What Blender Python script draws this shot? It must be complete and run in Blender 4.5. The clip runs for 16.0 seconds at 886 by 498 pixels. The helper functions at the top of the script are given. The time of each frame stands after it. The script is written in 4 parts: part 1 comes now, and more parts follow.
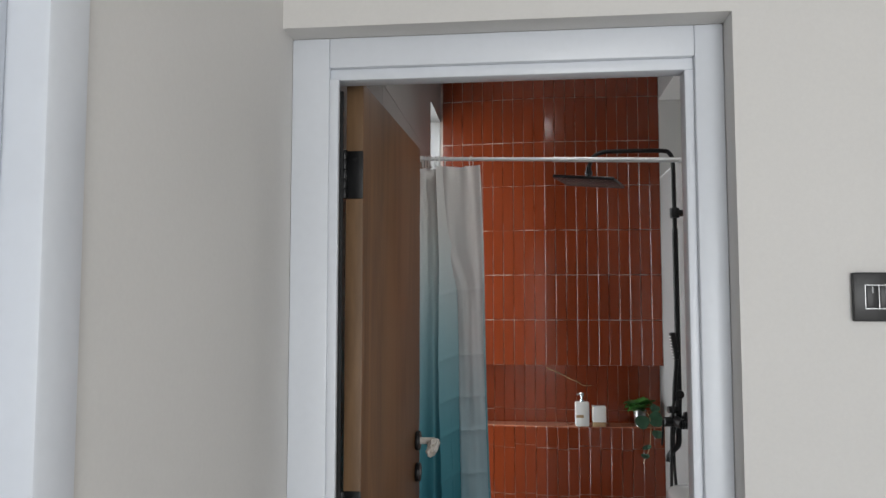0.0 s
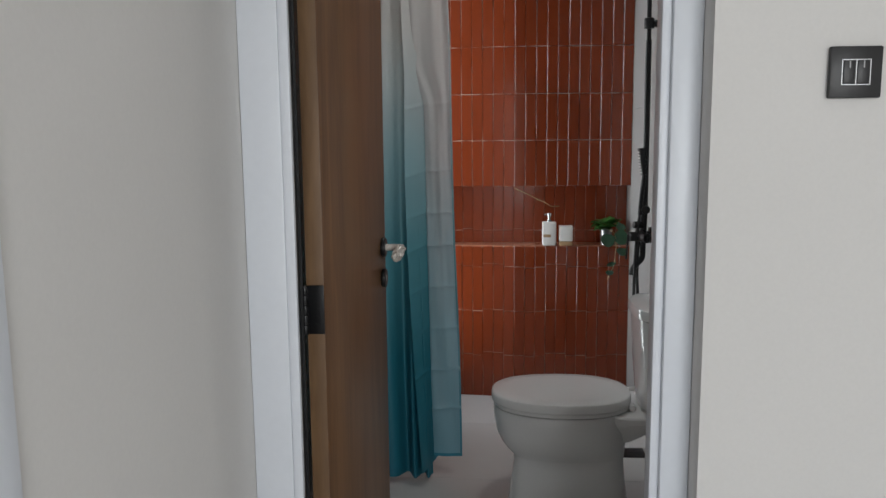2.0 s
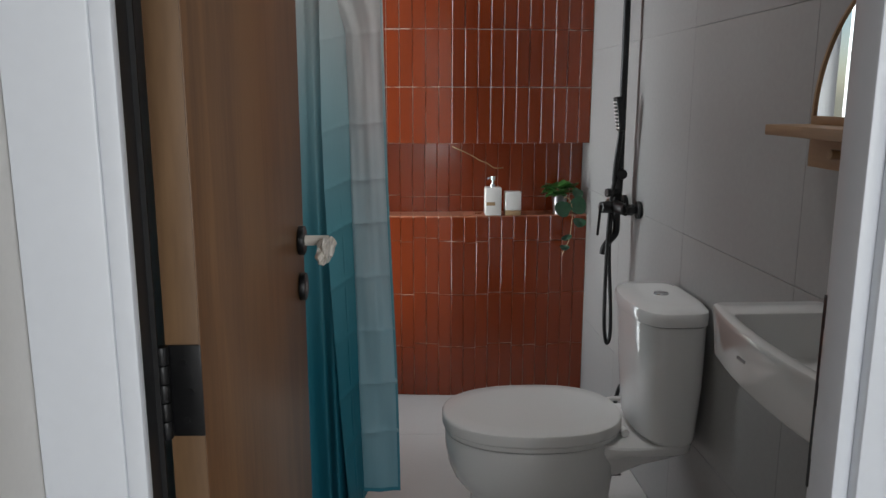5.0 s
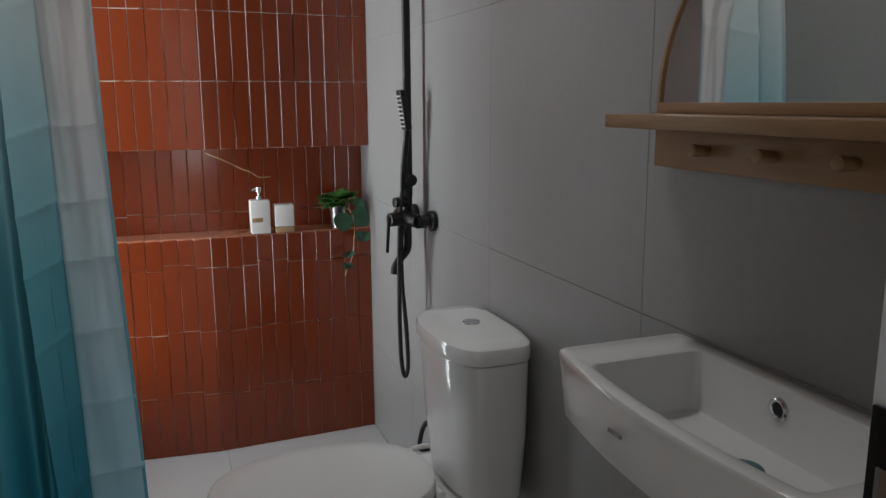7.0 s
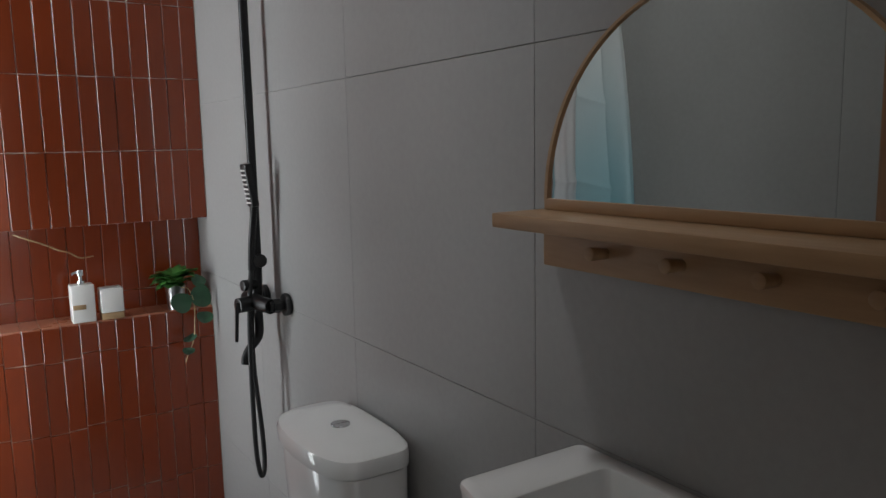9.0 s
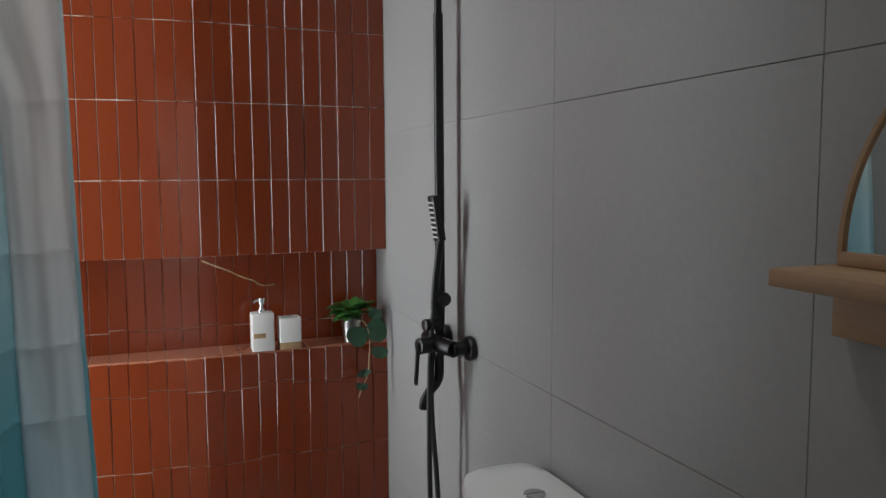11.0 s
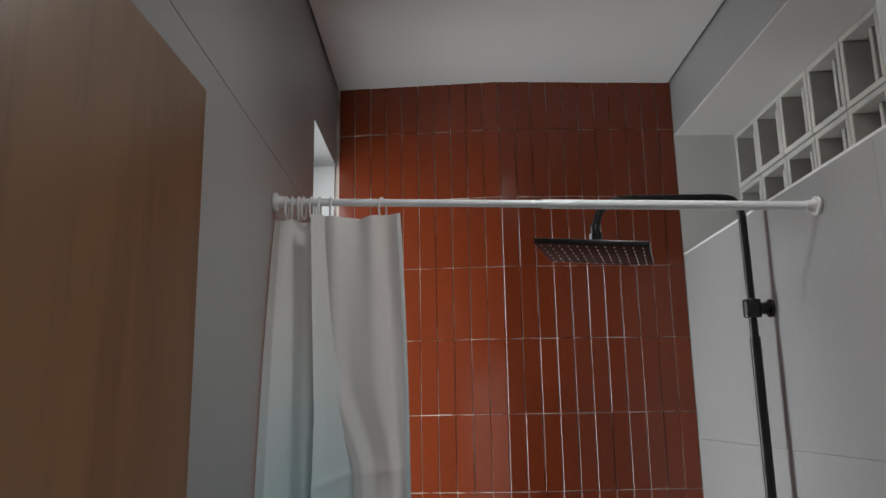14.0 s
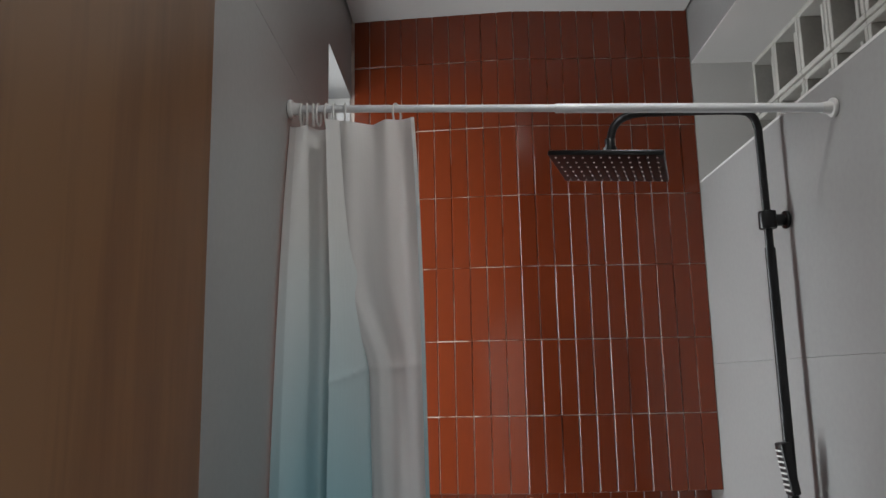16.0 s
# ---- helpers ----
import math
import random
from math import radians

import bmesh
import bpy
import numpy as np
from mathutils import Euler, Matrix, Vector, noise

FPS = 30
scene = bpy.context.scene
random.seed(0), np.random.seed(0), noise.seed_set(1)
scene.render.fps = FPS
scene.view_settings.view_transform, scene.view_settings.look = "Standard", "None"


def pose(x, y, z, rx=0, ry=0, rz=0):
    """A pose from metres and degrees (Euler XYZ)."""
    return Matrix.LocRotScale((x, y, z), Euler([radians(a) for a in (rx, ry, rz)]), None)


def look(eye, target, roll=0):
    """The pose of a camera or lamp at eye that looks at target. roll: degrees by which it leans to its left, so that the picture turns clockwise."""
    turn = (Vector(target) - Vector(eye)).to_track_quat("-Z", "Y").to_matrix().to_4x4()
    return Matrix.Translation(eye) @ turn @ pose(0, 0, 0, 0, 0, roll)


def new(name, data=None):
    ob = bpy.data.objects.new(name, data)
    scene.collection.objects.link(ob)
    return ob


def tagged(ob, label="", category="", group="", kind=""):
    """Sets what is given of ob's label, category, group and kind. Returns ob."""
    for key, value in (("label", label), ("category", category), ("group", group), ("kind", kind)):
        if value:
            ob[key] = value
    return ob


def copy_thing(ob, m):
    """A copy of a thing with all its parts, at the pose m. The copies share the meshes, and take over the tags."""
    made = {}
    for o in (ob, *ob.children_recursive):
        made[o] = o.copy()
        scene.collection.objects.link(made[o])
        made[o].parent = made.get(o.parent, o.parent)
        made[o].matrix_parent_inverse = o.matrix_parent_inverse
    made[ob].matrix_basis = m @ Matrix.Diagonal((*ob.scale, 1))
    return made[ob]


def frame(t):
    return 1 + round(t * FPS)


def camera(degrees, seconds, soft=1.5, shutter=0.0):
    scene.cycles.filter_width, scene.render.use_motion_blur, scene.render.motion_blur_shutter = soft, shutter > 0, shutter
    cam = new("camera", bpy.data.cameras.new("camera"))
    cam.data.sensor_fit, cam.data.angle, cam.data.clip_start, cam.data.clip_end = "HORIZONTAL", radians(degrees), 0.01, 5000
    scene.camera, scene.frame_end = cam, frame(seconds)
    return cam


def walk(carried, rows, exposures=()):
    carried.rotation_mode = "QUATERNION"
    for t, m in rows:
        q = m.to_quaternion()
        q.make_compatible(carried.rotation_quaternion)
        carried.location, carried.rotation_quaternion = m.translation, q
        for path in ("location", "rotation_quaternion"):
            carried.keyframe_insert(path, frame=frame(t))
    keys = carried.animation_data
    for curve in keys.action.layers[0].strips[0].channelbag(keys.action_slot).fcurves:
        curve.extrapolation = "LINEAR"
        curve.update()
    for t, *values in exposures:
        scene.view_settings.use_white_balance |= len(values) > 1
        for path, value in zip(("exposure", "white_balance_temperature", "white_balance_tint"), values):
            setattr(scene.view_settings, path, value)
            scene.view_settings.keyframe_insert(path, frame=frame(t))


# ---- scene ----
cam = camera(60.0, 16.0)
PATH = [
    (0, (0.158, 0.059, 1.441), (-0.057, 2.042, 1.584), -0.0),
    (0.5, (0.152, 0.075, 1.423), (-0.041, 2.063, 1.523), -0.1),
    (1, (0.159, 0.085, 1.397), (-0.014, 2.077, 1.404), -0.2),
    (1.5, (0.165, 0.1, 1.37), (0.016, 2.091, 1.246), -0.4),
    (2, (0.171, 0.114, 1.343), (0.029, 2.091, 1.072), -0.5),
    (2.5, (0.158, 0.145, 1.329), (0.024, 2.106, 0.959), -0.7),
    (3, (0.115, 0.196, 1.334), (0.0, 2.154, 0.943), -0.2),
    (5.3, (0.028, 0.916, 1.307), (0.199, 2.871, 0.921), -0.1),
    (5.5, (0.032, 0.96, 1.301), (0.242, 2.911, 0.915), -0.2),
    (6, (0.05, 1.081, 1.292), (0.373, 3.017, 0.911), 0.1),
    (6.5, (0.066, 1.189, 1.294), (0.572, 3.086, 0.913), -0.1),
    (7, (0.098, 1.282, 1.285), (0.782, 3.123, 0.908), -0.3),
    (7.5, (0.106, 1.323, 1.295), (0.988, 3.08, 0.926), -0.4),
    (8, (0.104, 1.366, 1.326), (1.122, 3.05, 0.968), -0.7),
    (8.2, (0.101, 1.376, 1.336), (1.166, 3.034, 0.999), -0.7),
    (10.3, (0.128, 1.599, 1.38), (1.123, 3.323, 1.188), -0.5),
    (10.5, (0.126, 1.616, 1.378), (1.043, 3.383, 1.188), -0.4),
    (11, (0.111, 1.658, 1.368), (0.826, 3.516, 1.178), -0.3),
    (11.5, (0.132, 1.683, 1.379), (0.615, 3.614, 1.177), -0.3),
    (12, (0.137, 1.698, 1.385), (0.431, 3.666, 1.185), -0.2),
    (12.5, (0.09, 1.686, 1.399), (0.227, 3.672, 1.207), 0.0),
    (13, (0.085, 1.686, 1.471), (0.101, 3.682, 1.343), 0.1),
    (13.5, (0.067, 1.657, 1.567), (0.072, 3.653, 1.697), -0.9),
    (14, (0.057, 1.642, 1.617), (0.061, 3.601, 2.021), -1.0),
    (14.5, (0.062, 1.628, 1.629), (0.057, 3.547, 2.192), -1.0),
    (15, (0.066, 1.635, 1.61), (0.048, 3.545, 2.203), -1.1),
    (15.5, (0.069, 1.653, 1.558), (0.033, 3.575, 2.108), -1.1),
    (16, (0.061, 1.656, 1.471), (0.018, 3.627, 1.809), -1.1),
]
EXPOSURES = [(0, 0.0), (1.2, -0.03), (2.5, -0.15), (3.2, -0.15), (5.3, -0.03), (8.2, -0.07), (11.5, -0.11), (16, -0.07)]
walk(cam, [(t, look(eye, target, roll)) for t, eye, target, roll in PATH], EXPOSURES)


# ---- world and light ----
world = bpy.data.worlds.new("sky")
world.use_nodes = True
scene.world = world
wn = world.node_tree
sky = wn.nodes.new("ShaderNodeTexSky")
sky.sky_type, sky.sun_disc, sky.sun_elevation, sky.sun_rotation = "NISHITA", False, radians(50), radians(200)
wn.links.new(sky.outputs[0], wn.nodes["Background"].inputs[0])
wn.nodes["Background"].inputs[1].default_value = 0.12


def area_lamp(name, m, sx, sy, power, color):
    data = bpy.data.lights.new(name, "AREA")
    data.shape, data.size, data.size_y, data.energy, data.color = "RECTANGLE", sx, sy, power, color
    ob = new(name, data)
    ob.matrix_world = m
    return ob


# daylight in the slit window of the shower, and in the window behind the hall
area_lamp("window_daylight", look((-0.405, 3.89, 1.34), (1, 3.89, 1.34)), 0.34, 2.1, 6.6, (0.92, 0.97, 1.0))
straight = area_lamp("window_sky", look((-0.41, 3.87, 1.34), (1, 3.80, 1.34)), 0.30, 2.1, 6.5, (0.92, 0.97, 1.0))
straight.data.spread = radians(100)
area_lamp("hall_daylight", look((1.35, -2.52, 1.5), (1.0, 0, 1.35)), 1.7, 1.9, 62.0, (0.965, 0.985, 1.0))
# the ceiling light of the shower room throws its light mostly downwards
downlight = area_lamp("ceiling_lamp_beam", look((0.40, 2.77, 2.674), (0.40, 2.7701, 0)), 0.115, 0.115, 2.8, (0.97, 0.98, 0.97))
downlight.data.spread = radians(135)


# ---- materials ----
def material(name, color, rough=0.5, metal=0.0, var=0.06, scale=6.0, fine=90.0, bump=0.05, dist=0.002, stretch=(1, 1, 1), island=0.0, objrand=0.0, spec=0.5, coat=0.0, roughvar=0.08):
    m = bpy.data.materials.new(name)
    m.use_nodes = True
    nt = m.node_tree
    n, l = nt.nodes, nt.links
    b = n["Principled BSDF"]
    b.inputs["Roughness"].default_value, b.inputs["Metallic"].default_value = rough, metal
    b.inputs["Specular IOR Level"].default_value, b.inputs["Coat Weight"].default_value = spec, coat
    co = n.new("ShaderNodeTexCoord")
    mp = n.new("ShaderNodeMapping")
    mp.inputs["Scale"].default_value = stretch
    l.new(co.outputs["Object"], mp.inputs[0])
    big, small = n.new("ShaderNodeTexNoise"), n.new("ShaderNodeTexNoise")
    big.inputs["Scale"].default_value, small.inputs["Scale"].default_value = scale, fine
    big.inputs["Detail"].default_value = small.inputs["Detail"].default_value = 5
    l.new(mp.outputs[0], big.inputs["Vector"])
    l.new(mp.outputs[0], small.inputs["Vector"])
    mix = n.new("ShaderNodeMath")
    mix.operation = "MULTIPLY_ADD"
    l.new(small.outputs[0], mix.inputs[0])
    mix.inputs[1].default_value = 0.45
    l.new(big.outputs[0], mix.inputs[2])
    last = mix.outputs[0]
    if objrand:
        info = n.new("ShaderNodeObjectInfo")
        add = n.new("ShaderNodeMath")
        add.operation = "MULTIPLY_ADD"
        l.new(info.outputs["Random"], add.inputs[0])
        add.inputs[1].default_value = objrand
        l.new(last, add.inputs[2])
        last = add.outputs[0]
    ramp = n.new("ShaderNodeMapRange")
    ramp.inputs["From Min"].default_value, ramp.inputs["From Max"].default_value = 0.35, 1.1 + objrand
    ramp.inputs["To Min"].default_value, ramp.inputs["To Max"].default_value = 1 - 2 * var, 1 + var
    l.new(last, ramp.inputs["Value"])
    hue = n.new("ShaderNodeHueSaturation")
    hue.inputs["Color"].default_value = (*color, 1)
    l.new(ramp.outputs[0], hue.inputs["Value"])
    l.new(hue.outputs[0], b.inputs["Base Color"])
    if roughvar:
        rr = n.new("ShaderNodeMapRange")
        rr.inputs["To Min"].default_value, rr.inputs["To Max"].default_value = max(0.02, rough - roughvar), rough + roughvar
        l.new(big.outputs[0], rr.inputs["Value"])
        l.new(rr.outputs[0], b.inputs["Roughness"])
    if bump:
        bp = n.new("ShaderNodeBump")
        bp.inputs["Strength"].default_value, bp.inputs["Distance"].default_value = bump, dist
        l.new(mix.outputs[0], bp.inputs["Height"])
        l.new(bp.outputs[0], b.inputs["Normal"])
    return m


def wood(name, dark, light, axis, rough=0.42):
    """Oak-like grain along one axis of the object."""
    m = bpy.data.materials.new(name)
    m.use_nodes = True
    nt = m.node_tree
    n, l = nt.nodes, nt.links
    b = n["Principled BSDF"]
    co, mp = n.new("ShaderNodeTexCoord"), n.new("ShaderNodeMapping")
    mp.inputs["Scale"].default_value = [0.45 if a == axis else 4.6 for a in range(3)]
    l.new(co.outputs["Object"], mp.inputs[0])
    grain, pores, cloud = (n.new("ShaderNodeTexNoise") for _ in range(3))
    for tex, sc, det, dis in ((grain, 2.4, 7, 1.1), (pores, 26.0, 4, 0.2), (cloud, 0.6, 3, 0.6)):
        tex.inputs["Scale"].default_value, tex.inputs["Detail"].default_value, tex.inputs["Distortion"].default_value = sc, det, dis
        l.new(mp.outputs[0], tex.inputs["Vector"])
    a1, a2 = n.new("ShaderNodeMath"), n.new("ShaderNodeMath")
    a1.operation = a2.operation = "MULTIPLY_ADD"
    a1.inputs[1].default_value, a2.inputs[1].default_value = 0.35, 0.8
    l.new(pores.outputs[0], a1.inputs[0])
    l.new(grain.outputs[0], a1.inputs[2])
    l.new(cloud.outputs[0], a2.inputs[0])
    l.new(a1.outputs[0], a2.inputs[2])
    ramp = n.new("ShaderNodeValToRGB")
    ramp.color_ramp.elements[0].color, ramp.color_ramp.elements[1].color = (*dark, 1), (*light, 1)
    mr = n.new("ShaderNodeMapRange")
    mr.inputs["From Max"].default_value = 1.6
    l.new(a2.outputs[0], mr.inputs["Value"])
    ramp.color_ramp.elements[0].position, ramp.color_ramp.elements[1].position = 0.52, 0.80
    l.new(mr.outputs[0], ramp.inputs[0])
    l.new(ramp.outputs[0], b.inputs["Base Color"])
    b.inputs["Roughness"].default_value = rough
    bp = n.new("ShaderNodeBump")
    bp.inputs["Strength"].default_value, bp.inputs["Distance"].default_value = 0.08, 0.0006
    l.new(a1.outputs[0], bp.inputs["Height"])
    l.new(bp.outputs[0], b.inputs["Normal"])
    return m


def cloth(name, stops, through_share):
    """Thin curtain cloth, dyed from white at the top to teal at the hem."""
    m = bpy.data.materials.new(name)
    m.use_nodes = True
    nt = m.node_tree
    n, l = nt.nodes, nt.links
    co, sep = n.new("ShaderNodeTexCoord"), n.new("ShaderNodeSeparateXYZ")
    l.new(co.outputs["Object"], sep.inputs[0])
    mr = n.new("ShaderNodeMapRange")
    mr.inputs["From Max"].default_value = 2.0
    l.new(sep.outputs["Z"], mr.inputs["Value"])
    ramp = n.new("ShaderNodeValToRGB")
    while len(ramp.color_ramp.elements) < len(stops):
        ramp.color_ramp.elements.new(0.5)
    for e, (p, c) in zip(ramp.color_ramp.elements, stops):
        e.position, e.color = p, (*c, 1)
    l.new(mr.outputs[0], ramp.inputs[0])
    b = n["Principled BSDF"]
    b.inputs["Roughness"].default_value = 0.45
    l.new(ramp.outputs[0], b.inputs["Base Color"])
    weave = n.new("ShaderNodeTexNoise")
    weave.inputs["Scale"].default_value = 35
    bp = n.new("ShaderNodeBump")
    bp.inputs["Strength"].default_value, bp.inputs["Distance"].default_value = 0.12, 0.004
    l.new(weave.outputs[0], bp.inputs["Height"])
    l.new(bp.outputs[0], b.inputs["Normal"])
    tr, mx = n.new("ShaderNodeBsdfTranslucent"), n.new("ShaderNodeMixShader")
    l.new(ramp.outputs[0], tr.inputs[0])
    mx.inputs[0].default_value = through_share
    l.new(b.outputs[0], mx.inputs[1])
    l.new(tr.outputs[0], mx.inputs[2])
    l.new(mx.outputs[0], n["Material Output"].inputs[0])
    return m


def grout_material(name, pale, dark, lo=0.38, hi=0.52):
    m = bpy.data.materials.new(name)
    m.use_nodes = True
    nt = m.node_tree
    n, l = nt.nodes, nt.links
    tex, ramp = n.new("ShaderNodeTexNoise"), n.new("ShaderNodeValToRGB")
    co, mp = n.new("ShaderNodeTexCoord"), n.new("ShaderNodeMapping")
    mp.inputs["Scale"].default_value = (9, 9, 2.5)
    l.new(co.outputs["Object"], mp.inputs[0])
    l.new(mp.outputs[0], tex.inputs["Vector"])
    tex.inputs["Scale"].default_value, tex.inputs["Detail"].default_value = 1.6, 4
    ramp.color_ramp.elements[0].position, ramp.color_ramp.elements[1].position = lo, hi
    ramp.color_ramp.elements[0].color, ramp.color_ramp.elements[1].color = (*dark, 1), (*pale, 1)
    l.new(tex.outputs[0], ramp.inputs[0])
    l.new(ramp.outputs[0], n["Principled BSDF"].inputs["Base Color"])
    n["Principled BSDF"].inputs["Roughness"].default_value = 0.85
    return m


def glow(name, color, strength):
    m = bpy.data.materials.new(name)
    m.use_nodes = True
    b = m.node_tree.nodes["Principled BSDF"]
    b.inputs["Emission Color"].default_value, b.inputs["Emission Strength"].default_value = (*color, 1), strength
    return m


PLASTER = material("off_white_plaster", (0.69, 0.675, 0.655), 0.8, var=0.035, scale=1.3, fine=160, bump=0.12, dist=0.0015)
CEILING = material("ceiling_paint", (0.72, 0.71, 0.69), 0.85, var=0.03, scale=1.5, fine=120, bump=0.05)
WHITE_TRIM = material("white_trim_lacquer", (0.72, 0.75, 0.80), 0.35, var=0.03, scale=3, fine=60, bump=0.03)
BLUE_PANEL = material("pale_blue_lacquer", (0.66, 0.70, 0.77), 0.4, var=0.03, scale=3, bump=0.03)
WALL_TILE = material("warm_grey_stoneware", (0.315, 0.312, 0.305), 0.38, var=0.10, scale=2.2, fine=70, bump=0.04, objrand=0.15, roughvar=0.1)
WALL_JOINT = material("grey_joint", (0.30, 0.295, 0.285), 0.9, var=0.2, scale=12)
FLOOR_TILE = material("pale_grey_floor_stoneware", (0.56, 0.55, 0.535), 0.33, var=0.05, scale=2.5, fine=80, bump=0.03, objrand=0.15)
TERRACOTTA = material("terracotta_glaze", (0.214, 0.037, 0.0108), 0.15, var=0.13, scale=5, fine=60, bump=0.10, dist=0.0012, stretch=(1, 1, 0.35), objrand=0.22, roughvar=0.06)
# paler than the wall tiles: the ledge glaze's reflected light is in the colour
LEDGE = material("terracotta_painted_sheen", (0.45, 0.17, 0.095), 0.3, var=0.15, scale=8, bump=0.05, objrand=0.4)
GROUT = grout_material("uneven_white_grout", (0.66, 0.57, 0.50), (0.27, 0.11, 0.07))
# darker grout for the niche and the lower wall
GROUT_BROWN = grout_material("uneven_brown_grout", (0.52, 0.36, 0.28), (0.25, 0.10, 0.06), 0.40, 0.58)
CONCRETE = material("cement_block", (0.54, 0.52, 0.48), 0.9, var=0.15, scale=9, fine=120, bump=0.3, objrand=0.3)
RENDER_GREY = material("grey_render", (0.26, 0.255, 0.245), 0.9, var=0.15, scale=3, bump=0.2)
# dark brown that paints the shade into the ceiling's edge gaps
DARK_GAP = material("dark_shadow_gap", (0.075, 0.05, 0.04), 0.9, var=0.2)
DOOR_WOOD = wood("brown_oak_veneer", (0.115, 0.049, 0.018), (0.245, 0.122, 0.049), 2, 0.38)
DOOR_EDGE = wood("pale_oak_edging", (0.125, 0.068, 0.032), (0.235, 0.135, 0.066), 2, 0.5)
SHELF_WOOD = wood("light_oak", (0.31, 0.18, 0.088), (0.48, 0.31, 0.17), 1, 0.45)
CERAMIC = material("white_vitreous_china", (0.84, 0.845, 0.84), 0.09, var=0.01, scale=2, bump=0.0, coat=0.3, roughvar=0.03)
SEAT_PLASTIC = material("white_seat_plastic", (0.82, 0.82, 0.81), 0.2, var=0.01, scale=2, bump=0.0, roughvar=0.04)
BLACK_METAL = material("matt_black_metal", (0.012, 0.012, 0.013), 0.34, metal=0.3, var=0.2, scale=14, fine=150, bump=0.04)
BLACK_PLASTIC = material("black_plastic", (0.013, 0.013, 0.014), 0.4, var=0.15, scale=20, bump=0.02)
RUBBER = material("black_rubber", (0.015, 0.015, 0.016), 0.5, var=0.15, scale=30, bump=0.05)
CHROME = material("polished_chrome", (0.75, 0.76, 0.78), 0.1, metal=1.0, var=0.05, scale=10, bump=0.0, roughvar=0.03)
STEEL = material("brushed_steel", (0.55, 0.55, 0.56), 0.3, metal=1.0, var=0.1, scale=10, bump=0.02)
ROD_WHITE = material("white_enamelled_tube", (0.76, 0.77, 0.78), 0.25, var=0.03, scale=5, bump=0.0)
WHITE_PLASTIC = material("white_plastic", (0.72, 0.71, 0.69), 0.35, var=0.03, scale=10, bump=0.0)
BOTTLE_WHITE = material("white_bottle_glaze", (0.74, 0.72, 0.69), 0.3, var=0.03, scale=10, bump=0.02)
BAMBOO = material("bamboo_band", (0.42, 0.27, 0.14), 0.5, var=0.15, scale=30, stretch=(1, 1, 8), bump=0.05)
LEAF = material("green_leaf", (0.07, 0.22, 0.045), 0.4, var=0.35, scale=30, bump=0.1, objrand=0.4)
LEAF_DARK = material("dark_green_leaf", (0.025, 0.085, 0.04), 0.4, var=0.3, scale=30, bump=0.1, objrand=0.3)
TWINE = material("beige_twine", (0.62, 0.45, 0.24), 0.9, var=0.3, scale=60, bump=0.3)
TEAL_PLASTIC = material("teal_plastic", (0.015, 0.13, 0.15), 0.35, var=0.1, scale=20, bump=0.02)
GREY_PRINT = material("grey_print", (0.36, 0.36, 0.37), 0.4, var=0.05, bump=0.0)
WRAP = material("white_wrapping", (0.72, 0.68, 0.62), 0.3, var=0.12, scale=40, fine=200, bump=0.5, dist=0.004)
MIRROR = material("mirror_silver", (0.86, 0.88, 0.88), 0.015, metal=1.0, var=0.0, bump=0.0, roughvar=0.0)
LAMP_PANEL = glow("lamp_diffuser", (0.97, 0.98, 0.97), 30.0)
CURTAIN = cloth("ombre_curtain", [(0.0, (0.025, 0.21, 0.29)), (0.25, (0.035, 0.26, 0.34)), (0.46, (0.14, 0.43, 0.50)), (0.64, (0.42, 0.64, 0.69)), (0.78, (0.68, 0.76, 0.77)), (0.9, (0.82, 0.82, 0.80)), (1.0, (0.84, 0.83, 0.81))], 0.42)
CURTAIN_BACK = cloth("ombre_curtain_reverse", [(0.0, (0.20, 0.42, 0.50)), (0.3, (0.30, 0.50, 0.57)), (0.5, (0.46, 0.58, 0.62)), (0.66, (0.68, 0.68, 0.68)), (1.0, (0.84, 0.82, 0.80))], 0.42)
HEM = cloth("teal_hem", [(0.0, (0.03, 0.22, 0.30)), (0.5, (0.10, 0.32, 0.38)), (0.75, (0.42, 0.52, 0.54)), (1.0, (0.72, 0.72, 0.70))], 0.15)


# ---- mesh helpers ----
def link(name, bm, mat, smooth=True, angle=35):
    me = bpy.data.meshes.new(name)
    bmesh.ops.recalc_face_normals(bm, faces=bm.faces)
    bm.to_mesh(me)
    bm.free()
    me.materials.append(mat)
    if smooth:
        me.polygons.foreach_set("use_smooth", [True] * len(me.polygons))
        me.set_sharp_from_angle(angle=radians(angle))
    return new(name, me)


def part(name, bm, mat, parent, label="", smooth=True):
    ob = link(name, bm, mat, smooth)
    ob.parent = parent
    if label:
        ob["label"] = label
    return ob


def thing(name, x, y, z, label, category, group="", kind=""):
    """An Empty at the base of a thing; its parts are built in world places and moved under it."""
    ob = new(name)
    ob.location = (x, y, z)
    return tagged(ob, label, category, group, kind)


def tpart(name, bm, mat, owner, label="", smooth=True):
    """A part whose mesh is given in world places, under an Empty that is only shifted."""
    bmesh.ops.translate(bm, verts=bm.verts, vec=-owner.matrix_world.translation if owner.parent else -owner.location)
    return part(name, bm, mat, owner, label, smooth)


def subpart(name, bm, mat, owner, label=""):
    bmesh.ops.translate(bm, verts=bm.verts, vec=-owner.parent.location)
    return part(name, bm, mat, owner, label)


